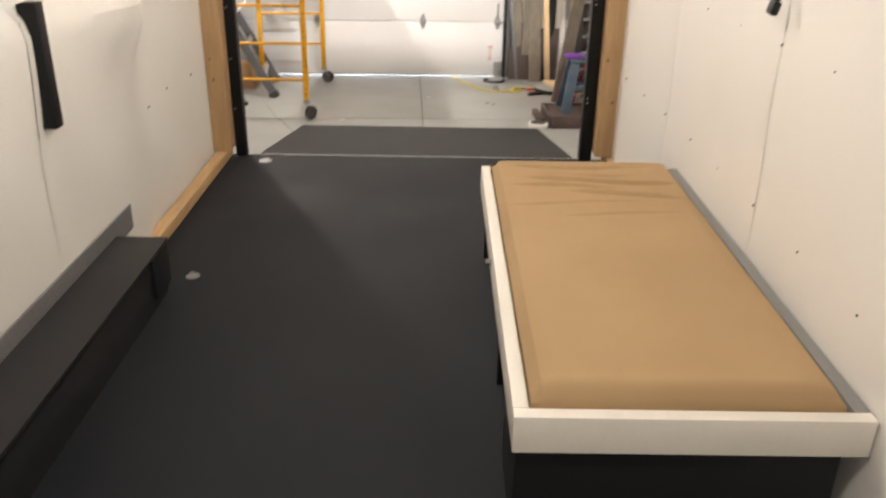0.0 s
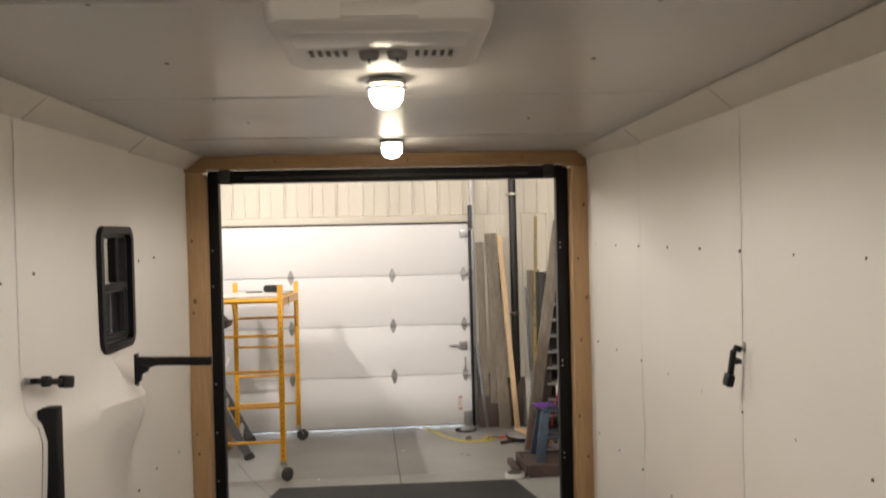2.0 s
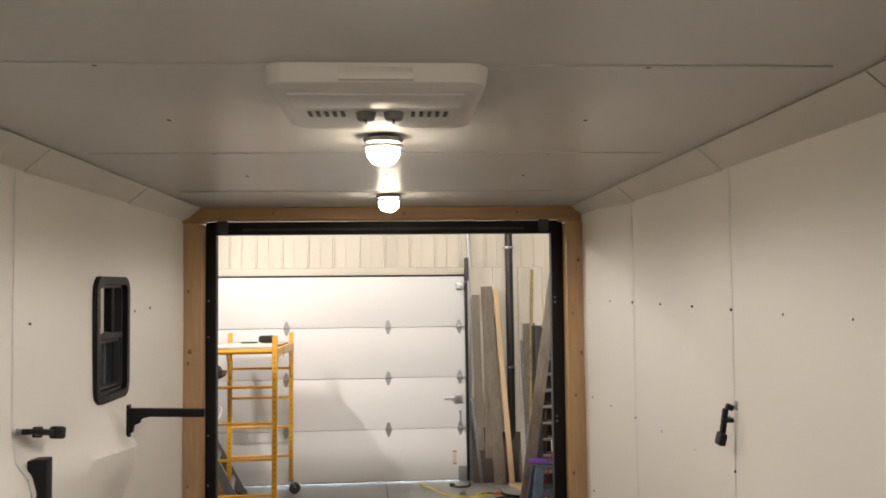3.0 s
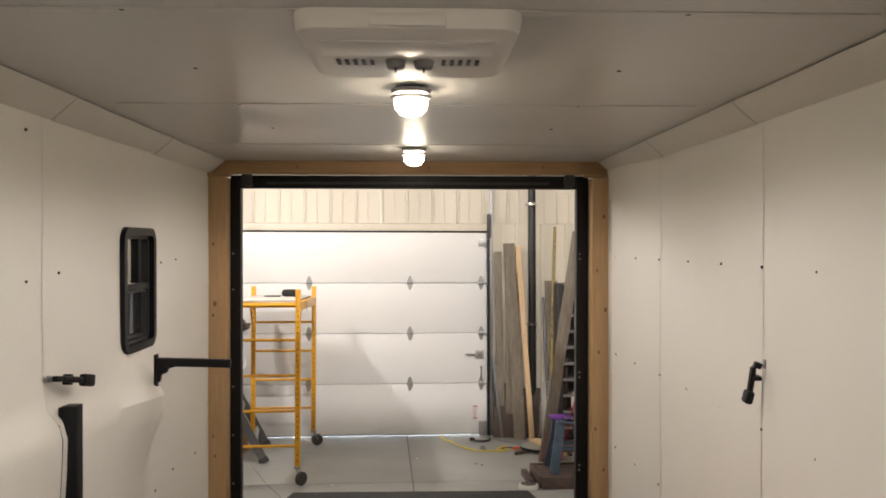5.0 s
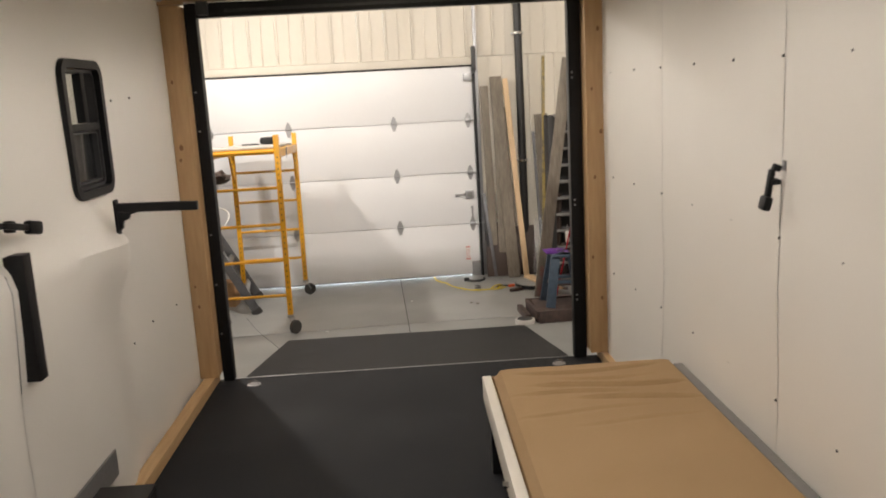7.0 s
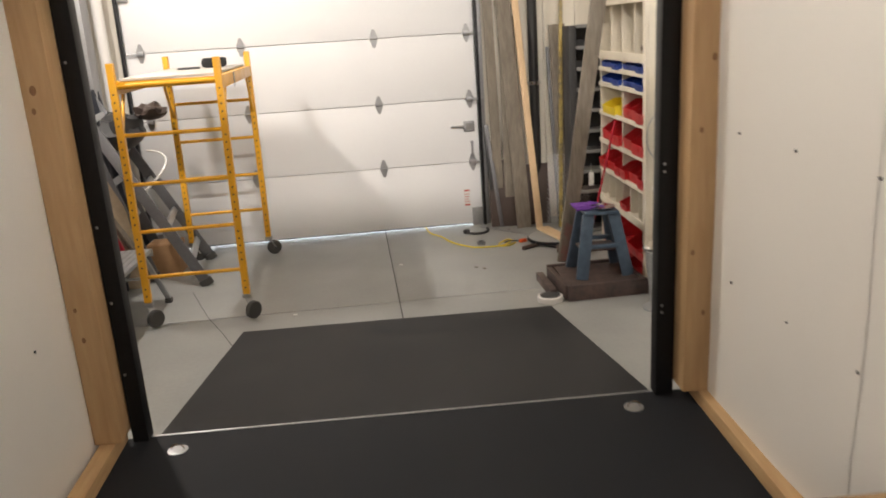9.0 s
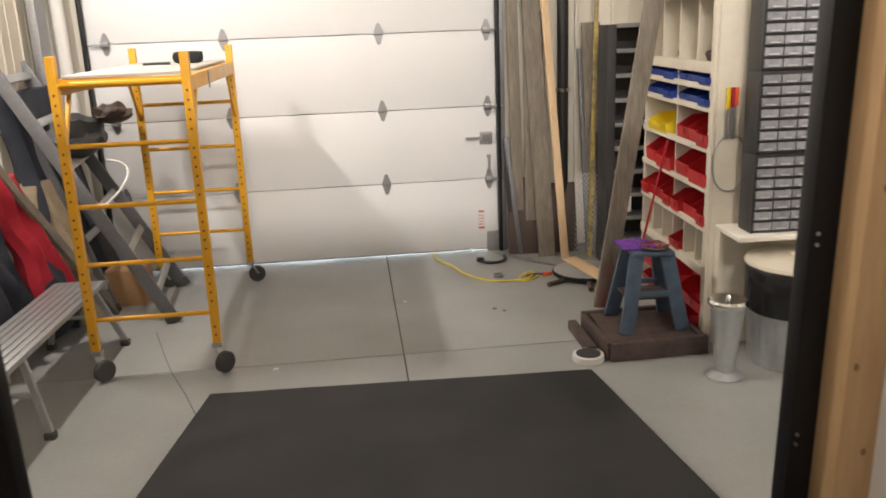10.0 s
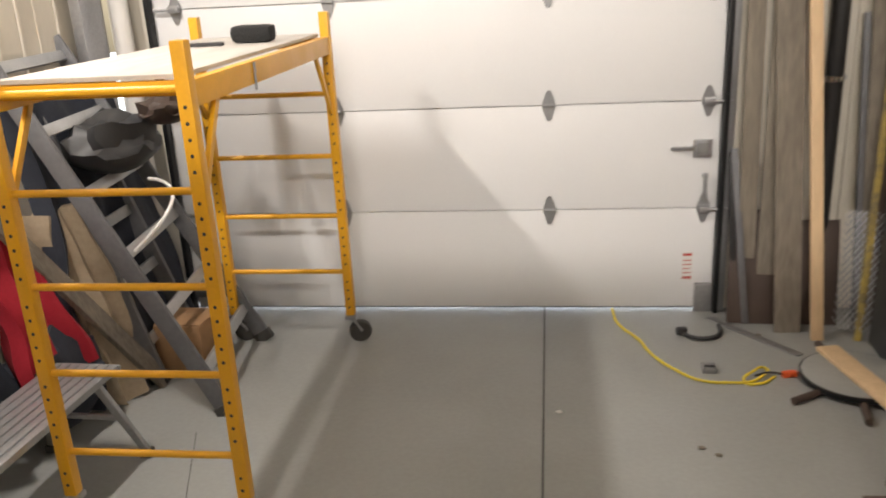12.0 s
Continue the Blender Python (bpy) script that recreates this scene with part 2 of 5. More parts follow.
def again(ob, place, parent):
    """Another piece on the same mesh."""
    o = new(ob.name.split(".")[0], ob.data)
    o.parent = parent
    o.location = Vector(place) - whole(parent)
    return o


def B():
    return bmesh.new()

# ---- the trailer: shell ----
BACK, REAR = -3.2, 5.14     # the closed front end behind the walker, and the ramp opening
TH = 0.06


def sag(y, z):
    """How far the loose left lining bellies into the room."""
    line = 1.22 - 0.03 * max(0.0, 2.6 - y) + 0.02 * math.sin(3 * y)
    under = max(0.0, min(1.0, (line - z) / 0.1))
    ends = max(0.0, min(1.0, (3.95 - y) / 0.25))
    slow = 0.5 + 0.5 * max(0.0, min(1.0, z / 1.2))
    fold = 0.011 * math.sin(9 * y + 4 * z) * math.sin(2.6 * z + 1.1) if z < 1.3 else 0
    pull = 0.09 * math.exp(-((y - 3.72) / 0.22) ** 2 - ((z - 1.1) / 0.2) ** 2) * max(0.0, min(1.0, (1.29 - z) / 0.08))
    return pull + 0.058 * under * under * (3 - 2 * under) * ends * slow + fold * (1 if y < 5 else 0)


def pinch(y):
    """How far the right lining draws in towards the ramp opening."""
    t = max(0.0, min(1.0, (y - 3.7) / 1.3))
    return 0.036 * t * t * (3 - 2 * t)


def ripple(y, z):
    low = max(0.0, min(1.0, (1.15 - z) / 0.4))
    return 0.0025 * math.sin(2.1 * y + 1.7 * z) + 0.002 * math.sin(5.3 * z - 1.3 * y) + low * 0.0035 * math.sin(8 * y + 3.2 * z + 2 * math.sin(3 * z)) * math.sin(6.5 * z + 2.4 * y)


def side_wall(name, inner, outer, seams, bulge, hole, label):
    """One side of the trailer as lining panels between seams, on a thick outer skin."""
    wall = thing(name, (inner, 1.0, 0.0), label, "wall", kind="structure")
    edges = [BACK] + seams + [REAR]
    sgn = 1 if inner < 0 else -1
    for a, b in zip(edges, edges[1:]):
        a, b = a + 0.0025, b - 0.0025
        bm = B()
        ny, nz = max(2, int((b - a) / 0.05)), 44
        ys = [a + (b - a) * i / ny for i in range(ny + 1)]
        zs = [2.23 * k / nz for k in range(nz + 1)]
        if hole and a < hole[1] and b > hole[0]:
            for lim in hole[:2]:
                if a < lim < b:
                    k = min(range(len(ys)), key=lambda n: abs(ys[n] - lim))
                    ys[k] = lim
            for lim in hole[2:]:
                k = min(range(len(zs)), key=lambda n: abs(zs[n] - lim))
                zs[k] = lim
        grid = [[bm.verts.new((inner + sgn * ((sag(y, z) if bulge else 0) + (pinch(y) if inner > 0 else 0) + ripple(y, z) + (0.004 if abs(y - a) > 0.02 and abs(y - b) > 0.02 else 0)), y, z)) for z in zs] for y in ys]
        for i in range(len(ys) - 1):
            for k in range(len(zs) - 1):
                ym, zm = (ys[i] + ys[i + 1]) / 2, (zs[k] + zs[k + 1]) / 2
                if hole and hole[0] < ym < hole[1] and hole[2] < zm < hole[3]:
                    continue
                bm.faces.new((grid[i][k], grid[i + 1][k], grid[i + 1][k + 1], grid[i][k + 1]))
        part("panel", bm, "wall", wall)
    bm = B()
    x0, x1 = sorted((inner - sgn * 0.012, outer))
    if hole:
        box(bm, x0, x1, BACK, hole[0], -0.03, 2.42)
        box(bm, x0, x1, hole[1], REAR + 0.06, -0.03, 2.42)
        box(bm, x0, x1, hole[0], hole[1], -0.03, hole[2])
        box(bm, x0, x1, hole[0], hole[1], hole[3], 2.42)
    else:
        box(bm, x0, x1, BACK, REAR + 0.06, -0.03, 2.42)
    part("outer_skin", bm, "plastic_white", wall)
    return wall


WIN = (3.595, 3.965, 1.325, 1.835)
wall_left = side_wall("wall_left", LEFT, LEFT - TH, [-0.85, 0.38, 1.61, 2.85], True, WIN, "cream trailer wall lining, loose and bellied below mid height")
wall_right = side_wall("wall_right", RIGHT, RIGHT + TH, [-0.8, 0.42, 1.64, 2.862, 4.06], False, None, "cream painted trailer wall panels with dark screws")
solo("wall_front", box(B(), LEFT - TH, RIGHT + TH, BACK - 0.06, BACK - 0.002, -0.03, 2.42), "wall", "cream trailer wall panel at the closed end", "wall", kind="structure")

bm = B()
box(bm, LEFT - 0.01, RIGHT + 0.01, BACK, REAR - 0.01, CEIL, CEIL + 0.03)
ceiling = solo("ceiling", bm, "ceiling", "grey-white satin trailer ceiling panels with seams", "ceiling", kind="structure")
solo("roof", box(B(), LEFT - TH, RIGHT + TH, BACK - 0.06, REAR + 0.06, 2.425, 2.46), "plastic_white", "white trailer roof", "roof", kind="structure")
for i, sy in enumerate((0.62, 1.827, 3.032, 4.24)):
    solo("ceiling_trim", box(B(), -1.05, 1.05, sy - 0.016, sy + 0.016, CEIL - 0.0035, CEIL - 0.0005, 0.001), "ceiling", "flat seam strip on the trailer ceiling", "trim", kind="structure")
for sgn, inner in ((1, LEFT), (-1, RIGHT)):
    bm = B()
    for a, b in ((BACK, -0.6), (-0.597, 1.83), (1.833, 2.9), (2.903, 4.0), (4.003, REAR - 0.09)):
        lift = 0.004 * math.sin(a * 7)
        v = [bm.verts.new(p) for p in ((inner + sgn * 0.008, a, 2.205), (inner + sgn * 0.1, a, 2.283 + lift * 0.3), (inner + sgn * 0.1, b, 2.285), (inner + sgn * 0.008, b, 2.207 + lift),
                                       (inner, a, 2.215), (inner + sgn * 0.092, a, 2.289), (inner + sgn * 0.092, b, 2.289), (inner, b, 2.215))]
        for f in ((0, 1, 2, 3), (4, 7, 6, 5), (0, 4, 5, 1), (2, 6, 7, 3), (1, 5, 6, 2), (0, 3, 7, 4)):
            bm.faces.new([v[k] for k in f])
    solo("cove_trim", bm, "cove", "angled off-white cove strip between wall and ceiling", "trim", kind="structure")

# screws in the lining
bm = B()
bmesh.ops.create_cone(bm, cap_ends=True, segments=10, radius1=0.006, radius2=0.0035, depth=0.005, matrix=pose(0, 0, 0, 0, -90, 0))
first = piece("screw", bm, "dark", wall_right, (RIGHT - 0.005, 2.47, 1.70))
for k, y in enumerate((1.28, 1.67, 2.075, 2.47, 2.865, 3.252, 3.655, 4.06, 4.452, 4.839)):
    for z in (1.70, 1.131, 0.585):
        if (k, z) != (3, 1.70):
            again(first, (RIGHT - 0.005 - pinch(y), y + 0.008 * math.sin(9 * y + 5 * z), z + 0.006 * math.sin(31 * y + z)), wall_right)
for y, z in ((2.72, 1.66), (2.96, 1.68), (2.4, 1.66), (4.1, 1.69), (4.35, 1.7), (4.3, 0.62), (4.0, 0.6), (4.7, 0.6), (2.72, 2.15)):
    again(first, (LEFT + 0.008 + sag(y, z), y, z), wall_left)
again_c = piece("screw", box(B(), -0.006, 0.006, -0.006, 0.006, -0.003, 0.0, 0.002), "dark", ceiling, (-0.605, 2.423, CEIL - 0.001))
for x, y in ((0.62, 2.42), (-0.61, 3.032), (0.62, 3.03), (-0.6, 3.64), (0.01, 3.6), (0.62, 3.64), (-0.602, 1.827), (0.627, 1.826), (0.01, 4.15)):
    again(again_c, (x, y, CEIL - 0.001), ceiling)

# floor, ramp opening
floor = solo("floor", box(B(), LEFT - 0.01, RIGHT + 0.01, BACK, 5.165, -0.045, 0.0), "rubber", "black rubber trailer floor with faint scuffs", "floor", kind="structure")
solo("threshold_trim", box(B(), -1.10, 1.02, 5.167, 5.176, -0.06, 0.002, 0.002), "alu", "thin worn aluminium threshold strip", "trim", kind="structure")

FL, FR, FT = -1.06, 1.022, 2.125
frame_ob = thing("door_frame", (0, 5.17, 0), "black steel ramp door frame with bolt heads", "door frame", kind="structure")
part("left_post", box(B(), FL - 0.063, FL, 5.13, 5.2, 0.0, 2.205, 0.004), "black", frame_ob)
part("right_post", box(B(), FR, FR + 0.074, 5.13, 5.2, 0.0, 2.205, 0.004), "black", frame_ob)
part("header", box(B(), FL, FR, 5.13, 5.2, FT, 2.205, 0.004), "black", frame_ob)
part("seal_strip", box(B(), -0.9, 0.85, 5.122, 5.129, 2.15, 2.165, 0.002), "dark", frame_ob)
for hx in (FL + 0.045, FR - 0.05):
    part("spring_bracket", box(B(), hx - 0.03, hx + 0.03, 5.08, 5.129, 2.135, 2.215, 0.008), "dark", frame_ob)
bolt = B()
bmesh.ops.create_uvsphere(bolt, u_segments=8, v_segments=5, radius=0.006)
b0 = piece("bolt", bolt, "zinc", frame_ob, (FR + 0.02, 5.128, 1.72))
for z in (1.69, 0.98, 0.95, 0.4, 0.37):
    again(b0, (FR + 0.02, 5.128, z), frame_ob)
for z in (1.72, 1.5, 0.9, 0.6, 0.3):
    again(b0, (FL - 0.045, 5.128, z), frame_ob)


def stud(name, x0, x1, y0, y1, z0, z1, mat, knots, label):
    ob = thing(name, ((x0 + x1) / 2, (y0 + y1) / 2, z0), label, "timber", kind="structure")
    part("board", box(B(), x0, x1, y0, y1, z0, z1, 0.004), mat, ob)
    for kx, kz, r in knots:
        bm = B()
        bmesh.ops.create_cone(bm, cap_ends=True, segments=12, radius1=r * 0.65, radius2=r * 0.5, depth=0.002, matrix=pose(kx, y0 - 0.001, kz, 90, 0, 0) @ Matrix.Diagonal((1, 1.5, 1, 1)))
        part("knot", bm, "knot", ob)
    return ob


stud("timber_post_left", LEFT + 0.004, FL - 0.065, 5.02, 5.16, 0.062, 2.185, "pine", ((-1.2, 1.78, 0.012), (-1.19, 1.42, 0.018), (-1.2, 1.35, 0.012), (-1.19, 0.5, 0.012), (-1.2, 0.62, 0.01)), "raw pine post beside the ramp opening")
stud("timber_post_right", FR + 0.076, 1.203, 5.02, 5.16, 0.062, 2.185, "pine", ((1.17, 1.95, 0.014), (1.13, 1.62, 0.011), (1.18, 1.38, 0.015), (1.14, 1.12, 0.012), (1.12, 0.65, 0.012), (1.17, 0.4, 0.012)), "raw pine post beside the ramp opening")
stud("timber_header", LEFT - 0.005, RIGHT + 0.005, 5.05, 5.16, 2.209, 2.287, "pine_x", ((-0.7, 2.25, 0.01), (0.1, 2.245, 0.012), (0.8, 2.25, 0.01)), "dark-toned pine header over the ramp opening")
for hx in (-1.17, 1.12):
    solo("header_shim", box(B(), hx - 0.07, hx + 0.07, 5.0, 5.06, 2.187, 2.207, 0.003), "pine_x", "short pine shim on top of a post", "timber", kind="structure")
solo("baseboard", box(B(), LEFT + 0.02, LEFT + 0.085, 3.36, 5.16, 0.0, 0.06, 0.004), "pine_y", "pine board along the foot of the wall", "baseboard", kind="structure")
solo("baseboard", box(B(), RIGHT - 0.075, RIGHT - 0.006, 3.78, 5.16, 0.0, 0.06, 0.004), "pine_y", "pine board along the foot of the wall", "baseboard", kind="structure")
# grey strip added for the band of shade under the bellied lining
solo("kick_trim", box(B(), LEFT + 0.052, LEFT + 0.06, BACK + 0.1, 3.5, 0.2, 0.31, 0.002), "zinc", "grey strip standing in for the shade low on the wall lining", "trim", kind="structure")
solo("kick_trim", box(B(), LEFT + 0.02, LEFT + 0.036, BACK + 0.1, 3.66, 0.0, 0.189, 0.002), "wall", "white skirting strip behind the black floor box", "trim", kind="structure")

# window in the left wall
win = thing("window_1", (LEFT, 3.78, WIN[2]), "small black-framed sliding trailer window with rounded corners", "window", kind="structure")


def rounded_ring(bm, y0, y1, z0, z1, r, w, x0, x1, seg=6):
    def loop(inset, x):
        rr = max(r - inset, 0.008)
        pts = []
        for cy, cz, a0 in ((y1 - r, z1 - r, 0), (y0 + r, z1 - r, 90), (y0 + r, z0 + r, 180), (y1 - r, z0 + r, 270)):
            for k in range(seg + 1):
                a = radians(a0 + 90 * k / seg)
                pts.append(bm.verts.new((x, cy + rr * math.cos(a), cz + rr * math.sin(a))))
        return pts
    loops = [loop(0, x0), loop(0.004, x1), loop(w - 0.004, x1), loop(w, x0)]
    n = len(loops[0])
    for a, b in zip(loops, loops[1:] + loops[:1]):
        for i in range(n):
            bm.faces.new((a[i], a[(i + 1) % n], b[(i + 1) % n], b[i]))
    return bm


part("window_frame", rounded_ring(B(), 3.566, 3.996, 1.298, 1.858, 0.07, 0.042, LEFT - 0.05, LEFT + 0.022), "black", win)
part("inner_frame", rounded_ring(B(), 3.601, 3.961, 1.332, 1.824, 0.045, 0.022, LEFT - 0.05, LEFT - 0.002), "dark", win)
part("meeting_rail", box(B(), LEFT - 0.03, LEFT + 0.004, 3.616, 3.946, 1.571, 1.601, 0.003), "black", win)
part("lower_sash", rounded_ring(B(), 3.624, 3.938, 1.354, 1.571, 0.02, 0.016, LEFT - 0.04, LEFT - 0.008), "dark", win)
for z0, z1, x in ((1.336, 1.584, LEFT - 0.03), (1.588, 1.821, LEFT - 0.042)):
    p = part("pane", box(B(), x - 0.002, x + 0.002, 3.606, 3.956, z0, z1), "glass", win)
    p.visible_shadow = False
part("insect_screen", box(B(), LEFT - 0.05, LEFT - 0.048, 3.606, 3.956, 1.336, 1.576), "dark", win)
part("screen_stile", box(B(), LEFT - 0.05, LEFT - 0.012, 3.836, 3.876, 1.602, 1.822, 0.003), "black", win)

# ceiling lamps
def ceiling_lamp(y):
    lamp = thing("ceiling_light", (LAMP_X, y, CEIL - 0.1), "lit round jar light in a metal collar on the ceiling", "ceiling light", "ceiling lights")
    part("base", lathe(B(), ((0.062, 0.0), (0.066, 0.012), (0.05, 0.02)), (LAMP_X, y, CEIL - 0.021), 24), "zinc", lamp)
    part("collar", lathe(B(), ((0.062, 0), (0.069, 0.006), (0.062, 0.012)), (LAMP_X, y, CEIL - 0.04), 24), "zinc", lamp)
    g = part("globe", lathe(B(), ((0.012, -0.09), (0.036, -0.082), (0.051, -0.064), (0.055, -0.042), (0.05, -0.018), (0.046, 0.0)), (LAMP_X, y, CEIL - 0.006), 24), "bulbglass", lamp, "glowing glass globe")
    g.visible_shadow = False


for ly in LAMPS:
    ceiling_lamp(ly)

# air conditioner shroud
ac = thing("air_conditioner", (0.012, 2.07, 2.2), "white plastic ceiling air conditioner with vents and two knobs", "air conditioner")
bm = B()
ring = []
for hw, y0, y1, z in ((0.252, 1.80, 2.36, 2.289), (0.252, 1.80, 2.35, 2.277), (0.246, 1.81, 2.31, 2.248), (0.226, 1.84, 2.27, 2.234)):
    r = 0.05
    pts = []
    for cx, cy, a0 in ((0.012 + hw - r, y1 - r, 0), (0.012 - hw + r, y1 - r, 90), (0.012 - hw + r, y0 + r, 180), (0.012 + hw - r, y0 + r, 270)):
        for k in range(6):
            a = radians(a0 + 18 * k)
            pts.append(bm.verts.new((cx + r * math.cos(a), cy + r * math.sin(a), z)))
    ring.append(pts)
n = len(ring[0])
for a, b in zip(ring, ring[1:]):
    for i in range(n):
        bm.faces.new((a[i], a[(i + 1) % n], b[(i + 1) % n], b[i]))
bm.faces.new(ring[-1])
part("shroud", bm, "plastic_white", ac)
part("front_panel", box(B(), -0.07, 0.095, 1.794, 1.806, 2.25, 2.278, 0.003), "plastic_white", ac)
part("filter_cover", box(B(), -0.19, 0.21, 1.86, 2.0, 2.2305, 2.2345, 0.002), "plastic_white", ac)
slot = piece("vent_slot", box(B(), -0.005, 0.005, -0.028, 0.028, -0.002, 0.0), "dark", ac, (-0.16, 2.075, 2.2335))
for k in range(1, 5):
    again(slot, (-0.16 + 0.0205 * k, 2.075, 2.2335), ac)
for k in range(5):
    again(slot, (0.098 + 0.0205 * k, 2.075, 2.2335), ac)
for kx in (-0.02, 0.049):
    kn = part("knob", lathe(B(), ((0.016, -0.022), (0.022, -0.018), (0.026, 0.0)), (kx, 2.065, 2.2345), 18), "plastic_grey", ac, "grey control knob")
    part("pointer", box(B(), kx - 0.003, kx + 0.003, 2.045, 2.08, 2.208, 2.212, 0.001), "dark", kn)

# things on the left wall
def rubber_latch(p, along, label):
    p, along = Vector(p), Vector(along)
    out = Vector((1, 0, 0)) if p.x < 0 else Vector((-1, 0, 0))
    ob = thing("rubber_latch", p, label, "latch", "rubber latches")
    part("bracket", bar(B(), p - along * 0.1 + out * 0.003, p + along * 0.12 + out * 0.003, 0.022, 0.005, 0.002, out), "zinc", ob, "zinc wall bracket")
    part("hinge", bar(B(), p - along * 0.02 + out * 0.022, p + along * 0.12 + out * 0.03, 0.02, 0.026, 0.005, out), "black", ob)
    part("strap", bar(B(), p + along * 0.08 + out * 0.04, p + along * 0.72 + out * 0.05, 0.022, 0.018, 0.006, out), "black", ob, "black rubber strap")
    part("stop", bar(B(), p + along * 0.3 + out * 0.03, p + along * 0.42 + out * 0.03, 0.038, 0.03, 0.006, out), "black", ob)
    bm = bar(B(), p + along * 0.68 + out * 0.05, p + along * 1.0 + out * 0.06, 0.045, 0.028, 0.01, out)
    part("grip", bm, "black", ob)


rubber_latch((LEFT + 0.014, 2.87, 1.322), (0, 0.22, -0.042), "black rubber draw latch hanging sideways on the lining")
rubber_latch((RIGHT - 0.004, 2.838, 1.372), (0, 0.012, -0.14), "black rubber draw latch hanging on the wall panel")

arm = thing("shelf_bracket", (LEFT + 0.1 + 0.2, 3.720, 1.145), "black steel folding bracket standing out from the wall", "bracket")
part("arm", bar(B(), (LEFT + 0.1 + 0.012, 3.720, 1.257), (-0.80, 3.720, 1.249), 0.03, 0.036, 0.003), "black", arm)
part("wall_plate", box(B(), LEFT + 0.1 + 0.001, LEFT + 0.1 + 0.011, 3.700, 3.740, 1.145, 1.290, 0.002), "black", arm)
bm = B()
for dx, z in ((0.012, 1.248), (0.105, 1.248), (0.09, 1.235), (0.06, 1.227), (0.055, 1.210), (0.03, 1.200), (0.025, 1.170), (0.012, 1.165)):
    bm.verts.new((LEFT + 0.1 + dx, 3.710, z))
bm.faces.new(bm.verts[:])
ex = bmesh.ops.extrude_face_region(bm, geom=bm.faces[:])
bmesh.ops.translate(bm, verts=[v for v in ex["geom"] if isinstance(v, bmesh.types.BMVert)], vec=(0, 0.02, 0))
part("gusset", bm, "black", arm)

grab = thing("grab_bar", (LEFT + 0.06, 2.83, 0.77), "upright black steel bar on stand-offs on the lining", "bar")
part("bar", box(B(), LEFT + 0.05, LEFT + 0.1, 2.885, 2.94, 0.815, 1.225, 0.004), "black", grab)
part("cap", box(B(), LEFT + 0.035, LEFT + 0.049, 2.89, 2.935, 1.15, 1.22, 0.003), "black", grab)
part("back_plate", box(B(), LEFT + 0.022, LEFT + 0.049, 2.89, 2.92, 0.775, 1.149, 0.002), "alu", grab, "pale backing strip")

# black floor box
fb = thing("floor_box", (-1.07, 1.4, 0), "long black painted box on the floor by the wall", "box")
part("body", box(B(), LEFT + 0.05, -0.985, -1.2, 3.29, 0.0, 0.225, 0.006), "blackbox", fb)
part("lid", box(B(), LEFT + 0.05, -0.965, -1.2, 3.305, 0.226, 0.242, 0.004), "blackbox", fb)
part("lid_end", box(B(), -0.984, -0.968, 3.12, 3.30, 0.05, 0.225, 0.004), "blackbox", fb)

# bed
BX0, BX1, BY0, BY1, BZ = 0.338, RIGHT - 0.006, 1.868, 3.785, 0.41
bed = thing("bed", (0.78, 2.7, 0), "white wooden bunk platform on black legs along the wall", "bed")
part("side_rail", box(B(), BX0, BX0 + 0.04, BY0 + 0.041, BY1, BZ - 0.108, BZ, 0.004), "whitewood", bed)
# white rail given a grey colour for the shade between mattress and wall
part("wall_rail", box(B(), BX1 - 0.04, BX1, BY0 + 0.041, BY1, BZ - 0.108, BZ, 0.004), "shadedrail", bed, "white rail against the wall, coloured grey for the shade in the gap")
part("end_board", box(B(), BX0, BX1, BY0, BY0 + 0.04, BZ - 0.108, BZ, 0.004), "whitewood", bed)
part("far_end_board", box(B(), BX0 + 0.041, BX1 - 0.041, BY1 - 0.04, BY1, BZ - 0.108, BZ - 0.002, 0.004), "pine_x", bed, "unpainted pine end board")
part("deck", box(B(), BX0 + 0.041, BX1 - 0.041, BY0 + 0.041, BY1 - 0.041, BZ - 0.05, BZ - 0.03), "whitewood", bed)
for lx, ly in ((BX0 + 0.02, 2.62), (BX0 + 0.02, BY1 - 0.12), (BX1 - 0.08, BY1 - 0.12)):
    part("leg", box(B(), lx, lx + 0.05, ly, ly + 0.05, 0.0, BZ - 0.109, 0.003), "black", bed)
part("under_box", box(B(), BX0 + 0.012, BX1 - 0.05, BY0 + 0.03, BY0 + 0.36, 0.0, BZ - 0.11, 0.004), "blackbox", bed, "black under-bed box")
part("latch_pin", tube(B(), (BX0 - 0.022, 2.86, BZ - 0.05), (BX0, 2.86, BZ - 0.05), 0.011, 0.011, 12), "chrome", bed, "small chrome pin")

